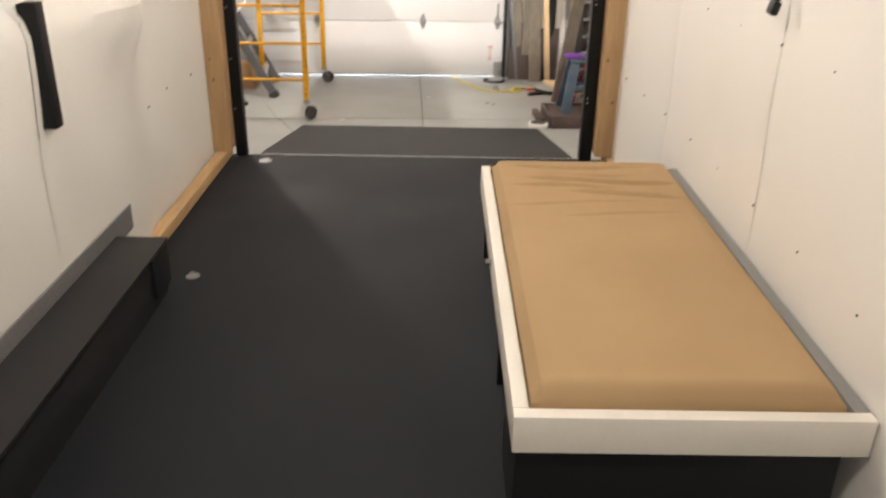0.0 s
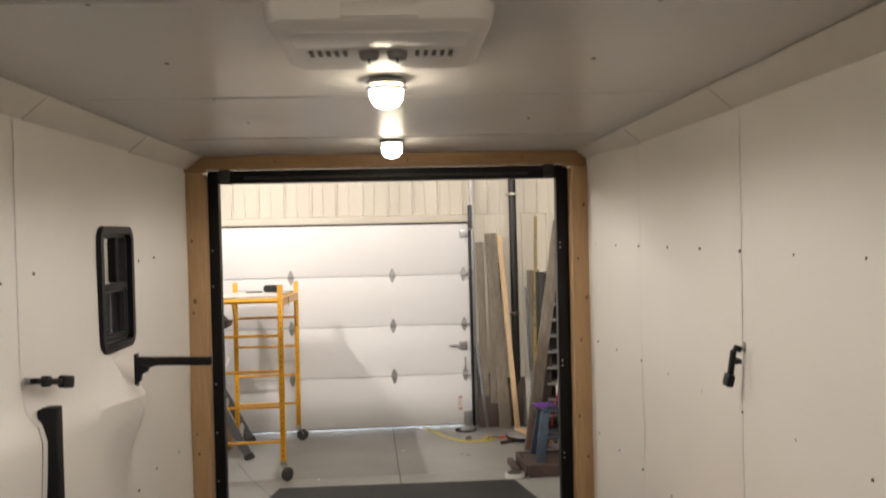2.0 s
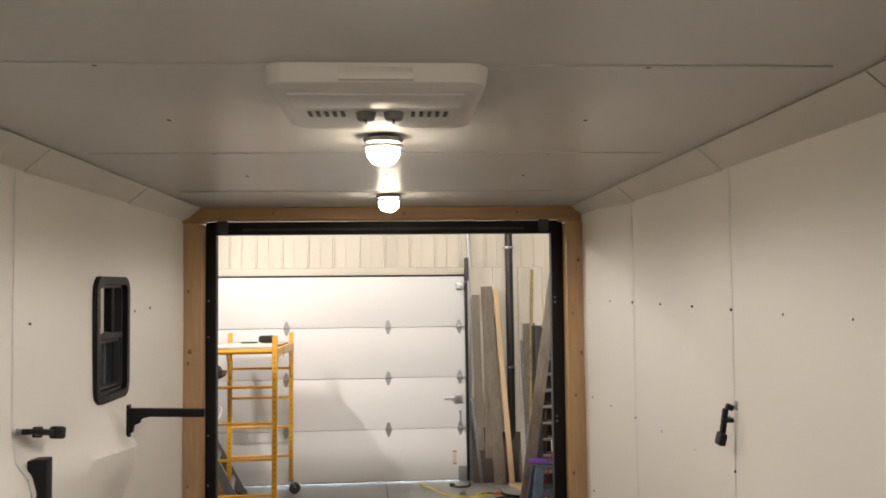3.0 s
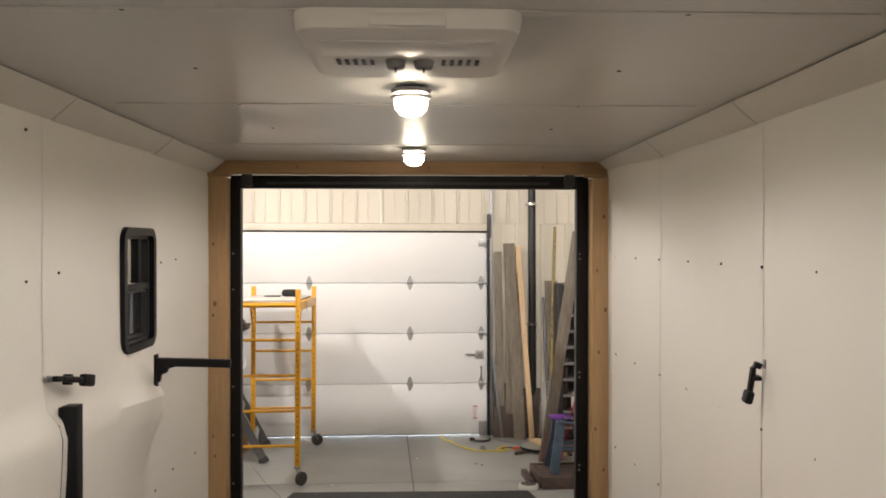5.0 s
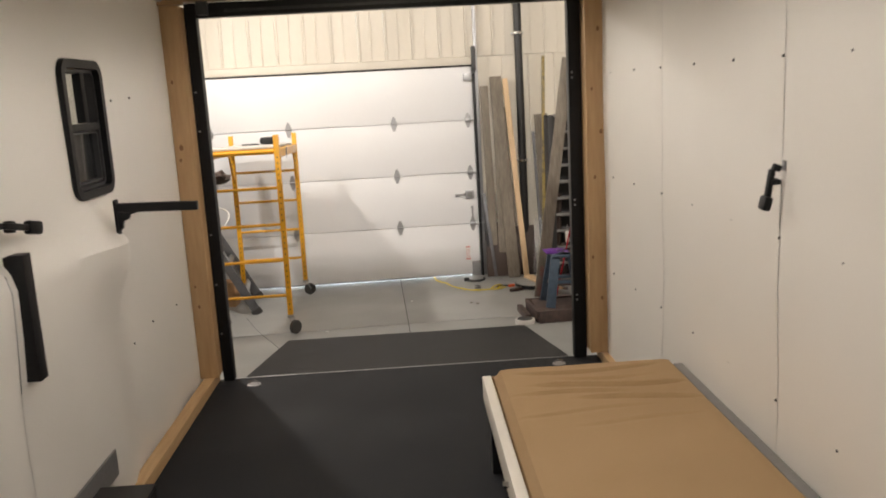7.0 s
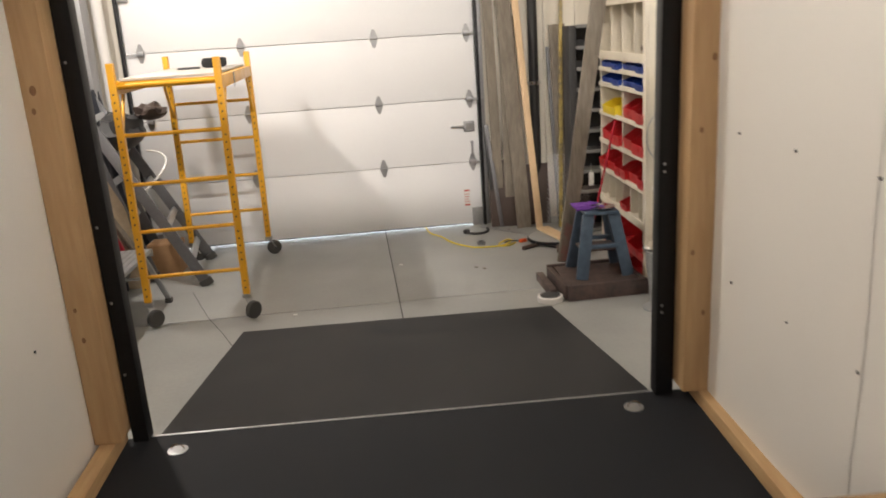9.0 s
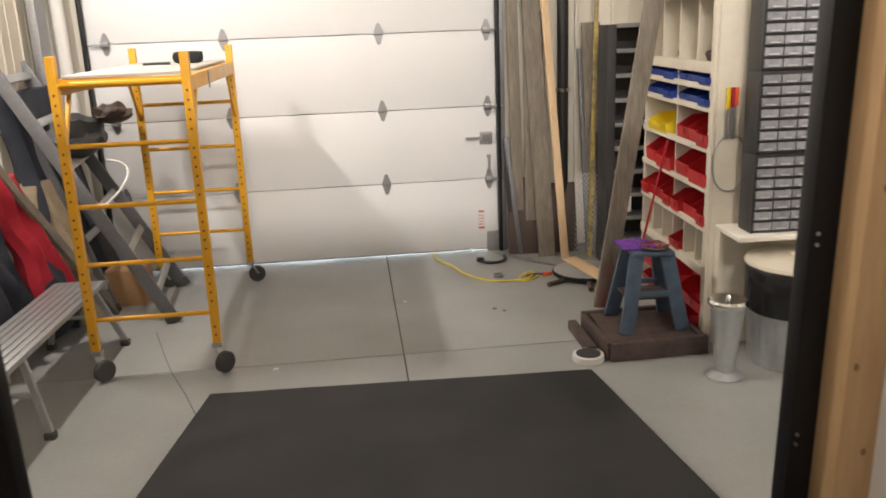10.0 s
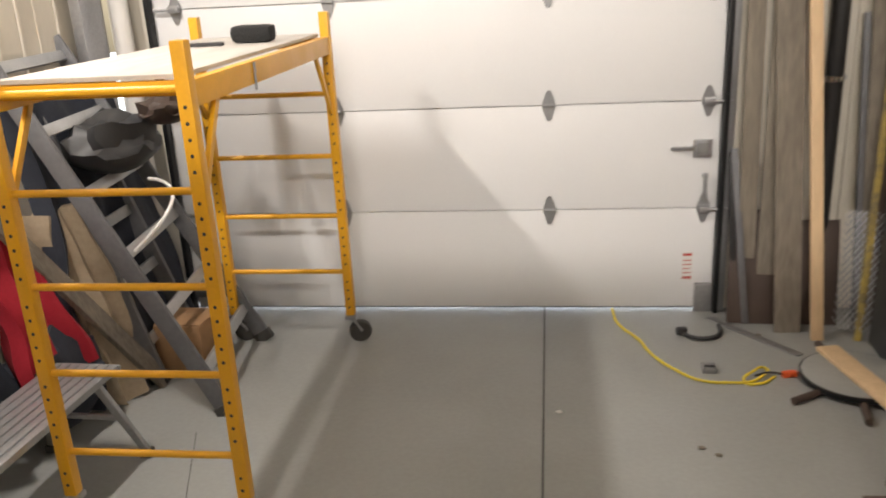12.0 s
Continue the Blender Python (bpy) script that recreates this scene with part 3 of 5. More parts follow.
bm = B()
mx0, mx1, my0, my1, mt = BX0 + 0.047, BX1 - 0.06, BY0 + 0.047, BY1 - 0.045, BZ + 0.055
nx, ny = 30, 240
creases = ((3.54, 0.45, 1.1, 0.013), (3.45, 0.6, 1.0, 0.008), (3.36, 0.5, 1.15, 0.02), (3.27, 0.42, 0.9, 0.012), (3.19, 0.65, 1.16, 0.018), (3.09, 0.4, 0.95, 0.006), (2.98, 0.6, 1.1, 0.006))
top = []
for i in range(nx + 1):
    row = []
    for j in range(ny + 1):
        u, v = i / nx, j / ny
        x, y = mx0 + (mx1 - mx0) * u, my0 + (my1 - my0) * v
        e = min(u * (mx1 - mx0), (1 - u) * (mx1 - mx0), v * (my1 - my0), (1 - v) * (my1 - my0))
        drop = 0.045 * (1 - min(1, e / 0.05)) ** 2.2
        z = mt - drop + 0.002 * noise.noise((x * 5, y * 4, 0))
        for cy, c0, c1, dep in creases:
            f = max(0, min(1, (x - c0) / 0.12)) * max(0, min(1, (c1 - x) / 0.12))
            s = (y - 0.09 - cy - 0.03 * math.sin(6 * x + cy * 9)) / 0.011
            z -= dep * f * math.exp(-s * s) - 0.5 * dep * f * math.exp(-(s - 1.6) ** 2)
        row.append(bm.verts.new((x, y, z)))
    top.append(row)
for i in range(nx):
    for j in range(ny):
        bm.faces.new((top[i][j], top[i + 1][j], top[i + 1][j + 1], top[i][j + 1]))
rim = [top[i][0] for i in range(nx + 1)] + [top[nx][j] for j in range(1, ny + 1)] + [top[i][ny] for i in range(nx - 1, -1, -1)] + [top[0][j] for j in range(ny - 1, 0, -1)]
low = [bm.verts.new((v.co.x, v.co.y, BZ - 0.028)) for v in rim]
for i in range(len(rim)):
    bm.faces.new((rim[i], low[i], low[(i + 1) % len(rim)], rim[(i + 1) % len(rim)]))
bm.faces.new(low)
solo("mattress", bm, "fabric", "tan fabric mattress with creases lying in the bunk", "mattress")

# tie-down rings
def tie_ring(x, y, r):
    ob = thing("tie_down_ring", (x, y, 0), "small steel tie-down ring set in the floor", "tie-down ring", "floor tie-downs")
    part("plate", lathe(B(), ((r, 0.0), (r, 0.004), (r * 0.7, 0.006)), (x, y, 0), 20), "zinc", ob)
    bm = B()
    for k in range(9):
        a0, a1 = math.pi * k / 9, math.pi * (k + 1) / 9
        tube(bm, (x + r * 0.6 * math.cos(a0), y, 0.006 + r * 0.5 * math.sin(a0)), (x + r * 0.6 * math.cos(a1), y, 0.006 + r * 0.5 * math.sin(a1)), 0.004, seg=6)
    part("ring", bm, "chrome", ob)


tie_ring(-0.922, 3.43, 0.03)
tie_ring(-0.924, 5.035, 0.04)
tie_ring(0.905, 5.045, 0.04)

# the whole trailer takes its pitch
for ob in list(scene.collection.all_objects):
    if ob.parent is None and ob.type in ("MESH", "EMPTY"):
        ob.matrix_world = PITCH @ Matrix.LocRotScale(ob.location, ob.rotation_euler, ob.scale)

# ramp
ramp_ob = thing("ramp", (0, 6.2, GROUND), "lowered ramp door covered in black rubber matting", "ramp")
bm = B()
v = [bm.verts.new(p) for p in ((-1.085, 5.33, -0.095), (1.07, 5.33, -0.095), (0.995, 7.2, -0.322), (-1.05, 7.2, -0.322))]
bm.faces.new(v)
bmesh.ops.subdivide_edges(bm, edges=bm.edges[:], cuts=14, use_grid_fill=True)
for q in bm.verts:
    q.co.z += 0.003 * noise.noise(q.co * 2.5)
ex = bmesh.ops.extrude_face_region(bm, geom=bm.faces[:])
bmesh.ops.translate(bm, verts=[q for q in ex["geom"] if isinstance(q, bmesh.types.BMVert)], vec=(0, 0, 0.012))
part("rubber_mat", bm, "rampmat", ramp_ob)
bm = B()
v = [bm.verts.new(p) for p in ((-1.075, 5.335, -0.14), (1.06, 5.335, -0.14), (0.985, 7.18, GROUND + 0.002), (-1.04, 7.18, GROUND + 0.002), (-1.075, 5.335, -0.099), (1.06, 5.335, -0.099), (0.985, 7.18, -0.326), (-1.04, 7.18, -0.326))]
for f in ((0, 3, 2, 1), (4, 5, 6, 7), (0, 1, 5, 4), (2, 3, 7, 6), (1, 2, 6, 5), (0, 4, 7, 3)):
    bm.faces.new([v[k] for k in f])
part("ramp_panel", bm, "black", ramp_ob)
part("hinge_bar", tube(B(), (-1.05, 5.2, -0.075), (1.02, 5.2, -0.075), 0.02, seg=10), "black", ramp_ob)
part("hinge_plate", box(B(), -1.055, 1.02, 5.21, 5.334, -0.1, -0.085), "black", ramp_ob)

# ---- the workshop: shell ----
TURN_W = 2.3
GM = pose(-0.065, 9.82, 0, 0, 0, TURN_W)


def W(x, y, z=0.0):
    """A place in the workshop's own axes: x along the door wall, y from it, z up."""
    return GM @ Vector((x + 0.065, y, z))


def turned(bm):
    bmesh.ops.transform(bm, matrix=GM @ Matrix.Translation((0.065, 0, 0)), verts=bm.verts)
    return bm


WL, WR, WTOP = -2.55, 4.6, 4.3
DX0, DX1, DTOP = -2.27, 0.86, 2.08
floor_w = thing("workshop_floor", (0, 6, GROUND - 0.05), "grey sealed concrete workshop floor with joints", "floor", kind="structure")
part("bed", box(B(), -4, 7, -14, 10.2, GROUND - 0.12, GROUND - 0.006), "groove", floor_w)
xs, ys = (WL - 0.9, -0.1, WR + 0.6), (-21.0, -8.0, -5.2, -2.16, 0.12)
for i in range(2):
    for j in range(4):
        part("slab", turned(box(B(), xs[i] + 0.004, xs[i + 1] - 0.004, ys[j] + 0.004, ys[j + 1] - 0.004, GROUND - 0.1, GROUND, 0.003)), "concrete", floor_w)
bm = B()
crack = [(-1.06, 6.95), (-1.2, 7.28), (-1.36, 7.62), (-1.47, 7.9), (-1.62, 8.3)]
for a, b in zip(crack, crack[1:]):
    bar(bm, (*a, GROUND + 0.0005), (*b, GROUND + 0.0005), 0.004, 0.002, 0)
solo("floor_crack", bm, "groove", "dark hairline crack in the concrete floor", "crack", kind="structure")

solo("ceiling_workshop", turned(box(B(), WL - 0.2, WR + 0.2, -21, 0.1, WTOP, WTOP + 0.1)), "liner", "pale workshop ceiling", "ceiling", kind="structure")
solo("wall_workshop_back", turned(box(B(), WL - 0.2, WR + 0.2, -21.1, -20.9, GROUND, WTOP)), "liner", "pale lined workshop wall", "wall", kind="structure")


def ribbed(name, m, length, z0, z1, label):
    """Lining with a raised rib every 0.3 m; m takes (along, out, up) to the world."""
    ob = thing(name, m @ Vector((0, 0, z0)), label, "wall", kind="structure")
    k, a = 0, 0.0
    while a < length - 0.01:
        b = min(a + 0.305, length)
        bm = box(B(), a, b - 0.003, -0.1, 0.0, z0, z1)
        box(bm, a, a + 0.028, 0.0, 0.011, z0, z1, 0.004)
        box(bm, (a + b) / 2 - 0.01, (a + b) / 2 + 0.01, 0.0, 0.004, z0, z1, 0.0015)
        bmesh.ops.transform(bm, matrix=m, verts=bm.verts)
        part("panel", bm, "liner", ob)
        a = b
    return ob


face = GM @ Matrix.Translation((0.065, 0, 0)) @ Matrix.Diagonal((1, -1, 1, 1))
ribbed("wall_door_head", face @ Matrix.Translation((WL, -0.02, 0)), WR - WL, 2.19, WTOP, "beige ribbed metal lining above the overhead door")
ribbed("wall_door_right", face @ Matrix.Translation((DX1 + 0.05, -0.02, 0)), WR - DX1 - 0.05, GROUND, 2.187, "beige ribbed metal lining beside the overhead door")
ribbed("wall_door_left", face @ Matrix.Translation((WL, -0.02, 0)), DX0 - 0.05 - WL, GROUND, 2.187, "beige ribbed metal lining beside the overhead door")
ribbed("wall_workshop_left", Matrix.Translation((WL - 0.01, -11.5, 0)) @ pose(0, 0, 0, 0, 0, 90) @ Matrix.Diagonal((1, -1, 1, 1)), 21.2, GROUND, WTOP, "beige ribbed workshop side wall")
ribbed("wall_workshop_right", Matrix.Translation((WR - 0.1, -11.5, 0)) @ pose(0, 0, 0, 0, 0, 90), 21.4, GROUND, WTOP, "beige ribbed workshop side wall")
solo("header_trim", turned(box(B(), DX0 - 0.1, DX1 + 0.02, -0.012, 0.03, 2.1, 2.185, 0.004)), "liner", "cream trim board above the overhead door", "trim", kind="structure")
solo("door_seal", turned(box(B(), DX0 - 0.05, DX1 + 0.03, -0.006, 0.02, 2.079, 2.098, 0.003)), "black", "black rubber seal above the overhead door", "trim", kind="structure")

# self-glowing backdrop in place of daylight behind the door
solo("backdrop", turned(box(B(), -6, 5, 0.6, 0.7, GROUND - 0.3, 1.2)), "outdoors", "glowing backdrop in place of daylit outdoors beyond the door gap", "backdrop", kind="structure")

# overhead door
door = thing("overhead_door", W(-0.7, 0.0, GROUND), "white steel sectional overhead door, shut, light under it", "garage door", kind="structure")
seams = (GROUND + 0.014, 0.273, 0.873, 1.474, DTOP)
for k, (z0, z1) in enumerate(zip(seams, seams[1:])):
    bm = B()
    x0, x1 = DX0 + 0.004, DX1 - 0.004
    box(bm, x0, x1, -0.004, 0.04, z0 + 0.003, z1 - 0.003, 0.003)
    part("section", turned(bm), "door", door)
part("backing", turned(box(B(), DX0 - 0.05, DX1 + 0.05, 0.045, 0.07, GROUND + 0.02, DTOP + 0.1)), "door", door)
part("bottom_seal", turned(box(B(), DX0, DX1, 0.0, 0.03, GROUND + 0.009, GROUND + 0.018, 0.002)), "dark", door)
for x in (-2.14, -1.262, -0.065, 0.79):
    for z in seams[1:4]:
        bm = B()
        d = [bm.verts.new((x + a, -0.008, z + b)) for a, b in ((0, 0.085), (0.012, 0.078), (0.036, 0.012), (0.036, -0.012), (0.012, -0.078), (0, -0.085), (-0.012, -0.078), (-0.036, -0.012), (-0.036, 0.012), (-0.012, 0.078))]
        bm.faces.new(d)
        ex = bmesh.ops.extrude_face_region(bm, geom=bm.faces[:])
        bmesh.ops.translate(bm, verts=[q for q in ex["geom"] if isinstance(q, bmesh.types.BMVert)], vec=(0, -0.004, 0))
        tube(bm, (x - 0.03, -0.018, z), (x + 0.03, -0.018, z), 0.009, seg=10)
        if x < -2 or x > 0.5:
            s = -1 if x < 0 else 1
            box(bm, x - 0.03, x + 0.03, -0.05, -0.012, z - 0.018, z + 0.018, 0.004)
            tube(bm, (x, -0.04, z), (x + s * 0.12, -0.04, z), 0.008, seg=8)
        part("hinge", turned(bm), "zinc", door)
for z in (1.95, GROUND + 0.12):
    part("roller_bracket", turned(box(B(), 0.76, 0.86, -0.04, -0.007, z - 0.09 * (z < 0) - 0.03, z + 0.05, 0.004)), "zinc", door)
    part("roller_bracket", turned(box(B(), DX0, DX0 + 0.09, -0.04, -0.007, z - 0.03, z + 0.05, 0.004)), "zinc", door)
lock = part("lock", turned(box(B(), 0.72, 0.82, -0.022, -0.007, 0.565, 0.665, 0.004)), "zinc", door, "zinc slide lock")
part("lock_recess", turned(box(B(), 0.74, 0.80, -0.026, -0.0225, 0.585, 0.645, 0.002)), "plastic_grey", lock)
part("lock_bolt", turned(bar(B(), (0.60, -0.022, 0.618), (0.72, -0.022, 0.618), 0.012, 0.02)), "zinc", lock)
handle = part("pull_handle", turned(bar(B(), (0.79, -0.04, 0.33), (0.79, -0.04, 0.48), 0.02, 0.016, 0.005, (0, 1, 0))), "zinc", door, "zinc pull handle")
part("handle_foot", turned(box(B(), 0.775, 0.805, -0.034, -0.007, 0.335, 0.355, 0.003)), "zinc", handle)
part("handle_foot", turned(box(B(), 0.775, 0.805, -0.034, -0.007, 0.455, 0.475, 0.003)), "zinc", handle)
lab = part("warning_label", turned(box(B(), 0.69, 0.745, -0.0085, -0.0068, -0.16, 0.01)), "paper", door, "small white label with red print")
for k, (z, w) in enumerate(((-0.005, 0.05), (-0.035, 0.045), (-0.06, 0.048), (-0.085, 0.04), (-0.11, 0.046), (-0.145, 0.05))):
    part("print_line", turned(box(B(), 0.6925, 0.6925 + w, -0.0098, -0.0087, z - 0.006, z + (0.008 if k in (0, 5) else -0.001))), "redink", lab)
for name, x0, x1 in (("door_track", DX1 + 0.004, DX1 + 0.03), ("door_track", DX0 - 0.03, DX0 - 0.004)):
    bm = B()
    box(bm, x0, x1, -0.065, 0.0, GROUND, 2.0, 0.004)
    tr = solo(name, turned(bm), "black", "dark steel vertical track beside the overhead door", "door track")
solo("track_bracket", turned(box(B(), DX1 + 0.0, DX1 + 0.045, -0.09, -0.02, 2.02, 2.3, 0.006)), "dark", "dark bracket at the head of the door track", "bracket")
solo("jamb_trim", turned(box(B(), DX1 + 0.034, DX1 + 0.07, -0.03, 0.03, GROUND, WTOP - 0.01, 0.003)), "zinc", "pale metal jamb edge beside the door", "trim", kind="structure")

# ---- scaffold ----
sc = thing("scaffold", W(-1.45, -1.28, GROUND), "yellow steel rolling scaffold with a plywood deck and casters", "scaffold")
SX0, SX1 = -1.835, -1.163
SY0, SY1 = -2.165, -0.48
RUNGS = (0.005, 0.325, 0.65, 0.978, 1.30)
FAR_RUNGS = (0.078, 0.396, 0.72, 1.043)
hole = None
for y in (SY0, SY1):
    for x in (SX0, SX1):
        post = part("post", turned(box(B(), x - 0.024, x + 0.024, y - 0.024, y + 0.024, GROUND + 0.17, 1.445, 0.006)), "yellow", sc)
        bm = B()
        for k in range(29):
            z = GROUND + 0.22 + 0.0508 * k
            if any(abs(z - r) < 0.03 for r in (RUNGS if y == SY0 else FAR_RUNGS)):
                continue
            tube(bm, (x, y - 0.0255, z), (x, y - 0.0245, z), 0.0065, seg=8)
        tagged(part("pin_holes", turned(bm), "dark", post), kind="stuff")
        cas = part("caster", turned(box(B(), x - 0.03, x + 0.03, y - 0.03, y + 0.03, GROUND + 0.145, GROUND + 0.169, 0.004)), "zinc", sc, "swivel caster with dark wheel")
        ox = 0.04 if x == SX1 else 0.045
        wy = y - 0.05 if y == SY0 else y + 0.02
        part("fork", turned(bar(B(), (x + 0.005, y - 0.005, GROUND + 0.146), (x + ox + 0.004, wy, GROUND + 0.066), 0.05, 0.014, 0.003)), "zinc", cas)
        part("wheel", turned(lathe(B(), ((0.03, -0.02), (0.055, -0.02), (0.063, -0.012), (0.063, 0.012), (0.055, 0.02), (0.03, 0.02)), (0, 0, 0), 24)), "tyre", cas)
        wob = cas.children[-1]
        me = wob.data
        centre = sum((q.co for q in me.vertices), Vector()) / len(me.vertices)
        me.transform(Matrix.Translation(-centre))
        me.transform(pose(0, 0, 0, 90, 0, 50 if y == SY0 else 20))
        me.transform(Matrix.Translation(W(x + ox, wy, GROUND + 0.063) - whole(cas)))
    for z in RUNGS if y == SY0 else FAR_RUNGS:
        part("rung", turned(tube(B(), (SX0 + 0.02, y, z), (SX1 - 0.02, y, z), 0.0135, seg=12)), "yellow", sc)
for x in (SX0, SX1):
    s = 1 if x == SX0 else -1
    part("deck_rail", turned(box(B(), x - 0.02, x + 0.02, SY0 + 0.026, SY1 - 0.026, 1.24, 1.325, 0.006)), "yellow", sc)
    for y, d in ((SY0, 1), (SY1, -1)):
        part("brace", turned(bar(B(), (x, y + d * 0.02, 0.95), (x, y + d * 0.22, 1.245), 0.018, 0.03, 0.003)), "yellow", sc)
for y, d in ((SY0, 1), (SY1, -1)):
    part("end_rail", turned(box(B(), SX0 + 0.021, SX1 - 0.021, y + d * 0.04 - 0.012, y + d * 0.04 + 0.012, 1.275, 1.323, 0.004)), "yellow", sc)
part("deck", turned(box(B(), SX0 + 0.03, SX1 - 0.03, SY0 + 0.03, SY1 - 0.03, 1.327, 1.343, 0.002)), "ply", sc, "stained grey plywood deck")
part("safety_pin", turned(tube(B(), (SX1 + 0.024, SY0 + 0.55, 1.22), (SX1 + 0.026, SY0 + 0.55, 1.32), 0.005, seg=8)), "zinc", sc)
br = thing("hand_brush", W(-1.42, -0.95, 1.343), "black bristle hand brush lying on the scaffold deck", "brush")
bm = box(B(), -1.46, -1.27, -1.0, -0.9, 1.344, 1.42, 0.03)
for q in bm.verts:
    q.co += Vector((noise.noise(q.co * 40), noise.noise(q.co * 37), noise.noise(q.co * 43))) * 0.006
part("bristles", turned(bm), "bristle", br)
part("handle", turned(box(B(), -1.63, -1.46, -1.09, -1.06, 1.3435, 1.36, 0.005)), "dark", br)

# ---- ladders and clutter by the left wall ----
def ladder(name, foot_a, foot_b, lean, n, rail_w, mat, label):
    fa, fb, lean = Vector(foot_a), Vector(foot_b), Vector(lean)
    ob = thing(name, (fa + fb) / 2, label, "ladder", "ladders by the wall")
    across = (fb - fa).normalized()
    out = lean.cross(across).normalized()
    narrow = across * 0.07
    for f, s in ((fa, 1), (fb, -1)):
        part("rail", bar(B(), f, f + lean + narrow * s, 0.085, 0.028, 0.004, across), mat, ob)
        part("foot", bar(B(), f - lean.normalized() * 0.0, f + lean.normalized() * 0.06, 0.1, 0.045, 0.006, across), "tyre", ob)
    for k in range(n):
        t = (k + 0.7) / n
        a, b = fa + lean * t + narrow * t, fb + lean * t - narrow * t
        part("rung", bar(B(), a, b, 0.055, 0.024, 0.004, out), "alu", ob)
    return ob


ladder("ladder", (-1.53, 8.47, GROUND), (-1.66, 9.30, GROUND), (-0.93, -0.02, 1.72), 6, 0.08, "alu_dark", "weathered grey step ladder leaning on the wall")
ladder("ladder", (-2.02, 8.75, GROUND), (-2.06, 9.25, GROUND), (-0.47, -0.02, 1.5), 5, 0.08, "alu_dark", "aluminium ladder leaning on the wall behind the others")
solo("plank", bar(B(), (-2.0, 8.75, GROUND + 0.005), (-2.47, 8.1, 1.0), 0.1, 0.03, 0.003, (1, 0, 0.5)), "oldwood", "weathered timber offcut leaning on the wall", "plank")


def drape(name, x0, x1, y0, y1, z0, z1, mat, label, category, seed, thick=0.08):
    """A soft hanging or heaped thing with folds."""
    bm = B()
    bmesh.ops.create_grid(bm, x_segments=16, y_segments=22, size=0.5)
    for q in bm.verts:
        u, v = q.co.x + 0.5, q.co.y + 0.5
        fold = 0.045 * math.sin(u * 15 + seed + 2 * v) * (0.4 + 0.6 * (1 - v)) + 0.05 * noise.noise((u * 3 + seed, v * 4, seed))
        wid = 0.65 + 0.35 * (1 - v) + 0.15 * noise.noise((v * 3, seed, 0))
        q.co = Vector((x0 + (x1 - x0) * (1 - v) + fold, (y0 + y1) / 2 + (y1 - y0) * (u - 0.5) * wid, z0 + (z1 - z0) * v + 0.03 * noise.noise((u * 4, seed, 1))))
    ex = bmesh.ops.extrude_face_region(bm, geom=bm.faces[:])
    bmesh.ops.translate(bm, verts=[q for q in ex["geom"] if isinstance(q, bmesh.types.BMVert)], vec=(-thick, 0, 0))
    return solo(name, bm, mat, label, category)


drape("red_coat", -2.38, -2.16, 8.02, 8.45, -0.05, 0.72, "redcloth", "crimson cloth coat hanging in folds", "coat", 1.3)
drape("dark_coat", -2.40, -2.2, 7.55, 8.0, -0.15, 0.72, "darkcloth", "black padded coat hanging beside a red one", "coat", 4.1, 0.1)
# made-up dark backing, stands for the dark cluttered space behind the ladders
drape("dark_sheet", -2.42, -2.2, 8.45, 9.6, GROUND + 0.02, 1.2, "darkcloth", "dark backing sheet added to darken the space behind the ladders", "tarpaulin", 7.7, 0.12)
drape("hide_sack", -2.32, -2.08, 8.5, 8.9, GROUND + 0.02, 0.62, "tancloth", "pale tan sack slumped by the wall", "sack", 9.2, 0.14)


def pile(name, cx, cy, z, rx, ry, h, mat, label, category, seed):
    bm = B()
    bmesh.ops.create_icosphere(bm, subdivisions=3, radius=1)
    for q in bm.verts:
        n = 1 + 0.35 * noise.noise(q.co * 2 + Vector((seed, 0, 0)))
        q.co = Vector((cx + q.co.x * rx * n, cy + q.co.y * ry * n, z + max(0.0, (q.co.z * 0.5 + 0.5) * h * n)))
    return solo(name, bm, mat, label, category)


pile("dark_bag", -2.2, 9.0, 0.72, 0.2, 0.28, 0.28, "dark", "black bag lying over the ladders", "bag", 2)
pile("dark_sack", -2.28, 8.3, GROUND, 0.18, 0.28, 0.5, "darkcloth", "dark sack under the bench end", "sack", 5)
pile("leather_pouch", -1.95, 9.1, 0.94, 0.13, 0.14, 0.14, "brownwood", "brown leather tool pouch on the ladder top", "pouch", 8)
bx = thing("cardboard_box", (-1.98, 9.0, GROUND), "brown cardboard box on the floor behind a ladder", "box")
part("body", box(B(), -2.1, -1.84, 8.88, 9.14, GROUND, GROUND + 0.26, 0.004), "card", bx)
part("flap", box(B(), -2.1, -1.84, 8.89, 9.0, GROUND + 0.262, GROUND + 0.266), "card", bx)
solo("white_tube", tube(B(), W(-2.40, -0.12, GROUND), W(-2.43, -0.1, 2.6), 0.05, seg=18), "plastic_white", "white plastic pipe standing in the corner", "pipe")
solo("sheet_metal", turned(box(B(), -2.53, -2.47, -0.42, -0.2, GROUND, 2.9, 0.004)), "zinc", "grey sheet metal strip standing by the corner", "sheet metal")
bm = B()
pts = [(-1.96 + 0.17 * math.sin(a), 8.72 + 0.12 * math.cos(a), 0.42 + 0.3 * math.cos(a * 0.5)) for a in [k * 0.28 for k in range(12)]]
for a, b in zip(pts, pts[1:]):
    tube(bm, a, b, 0.009, seg=8)
solo("white_hose", bm, "plastic_white", "loop of white hose hung over a ladder", "hose")

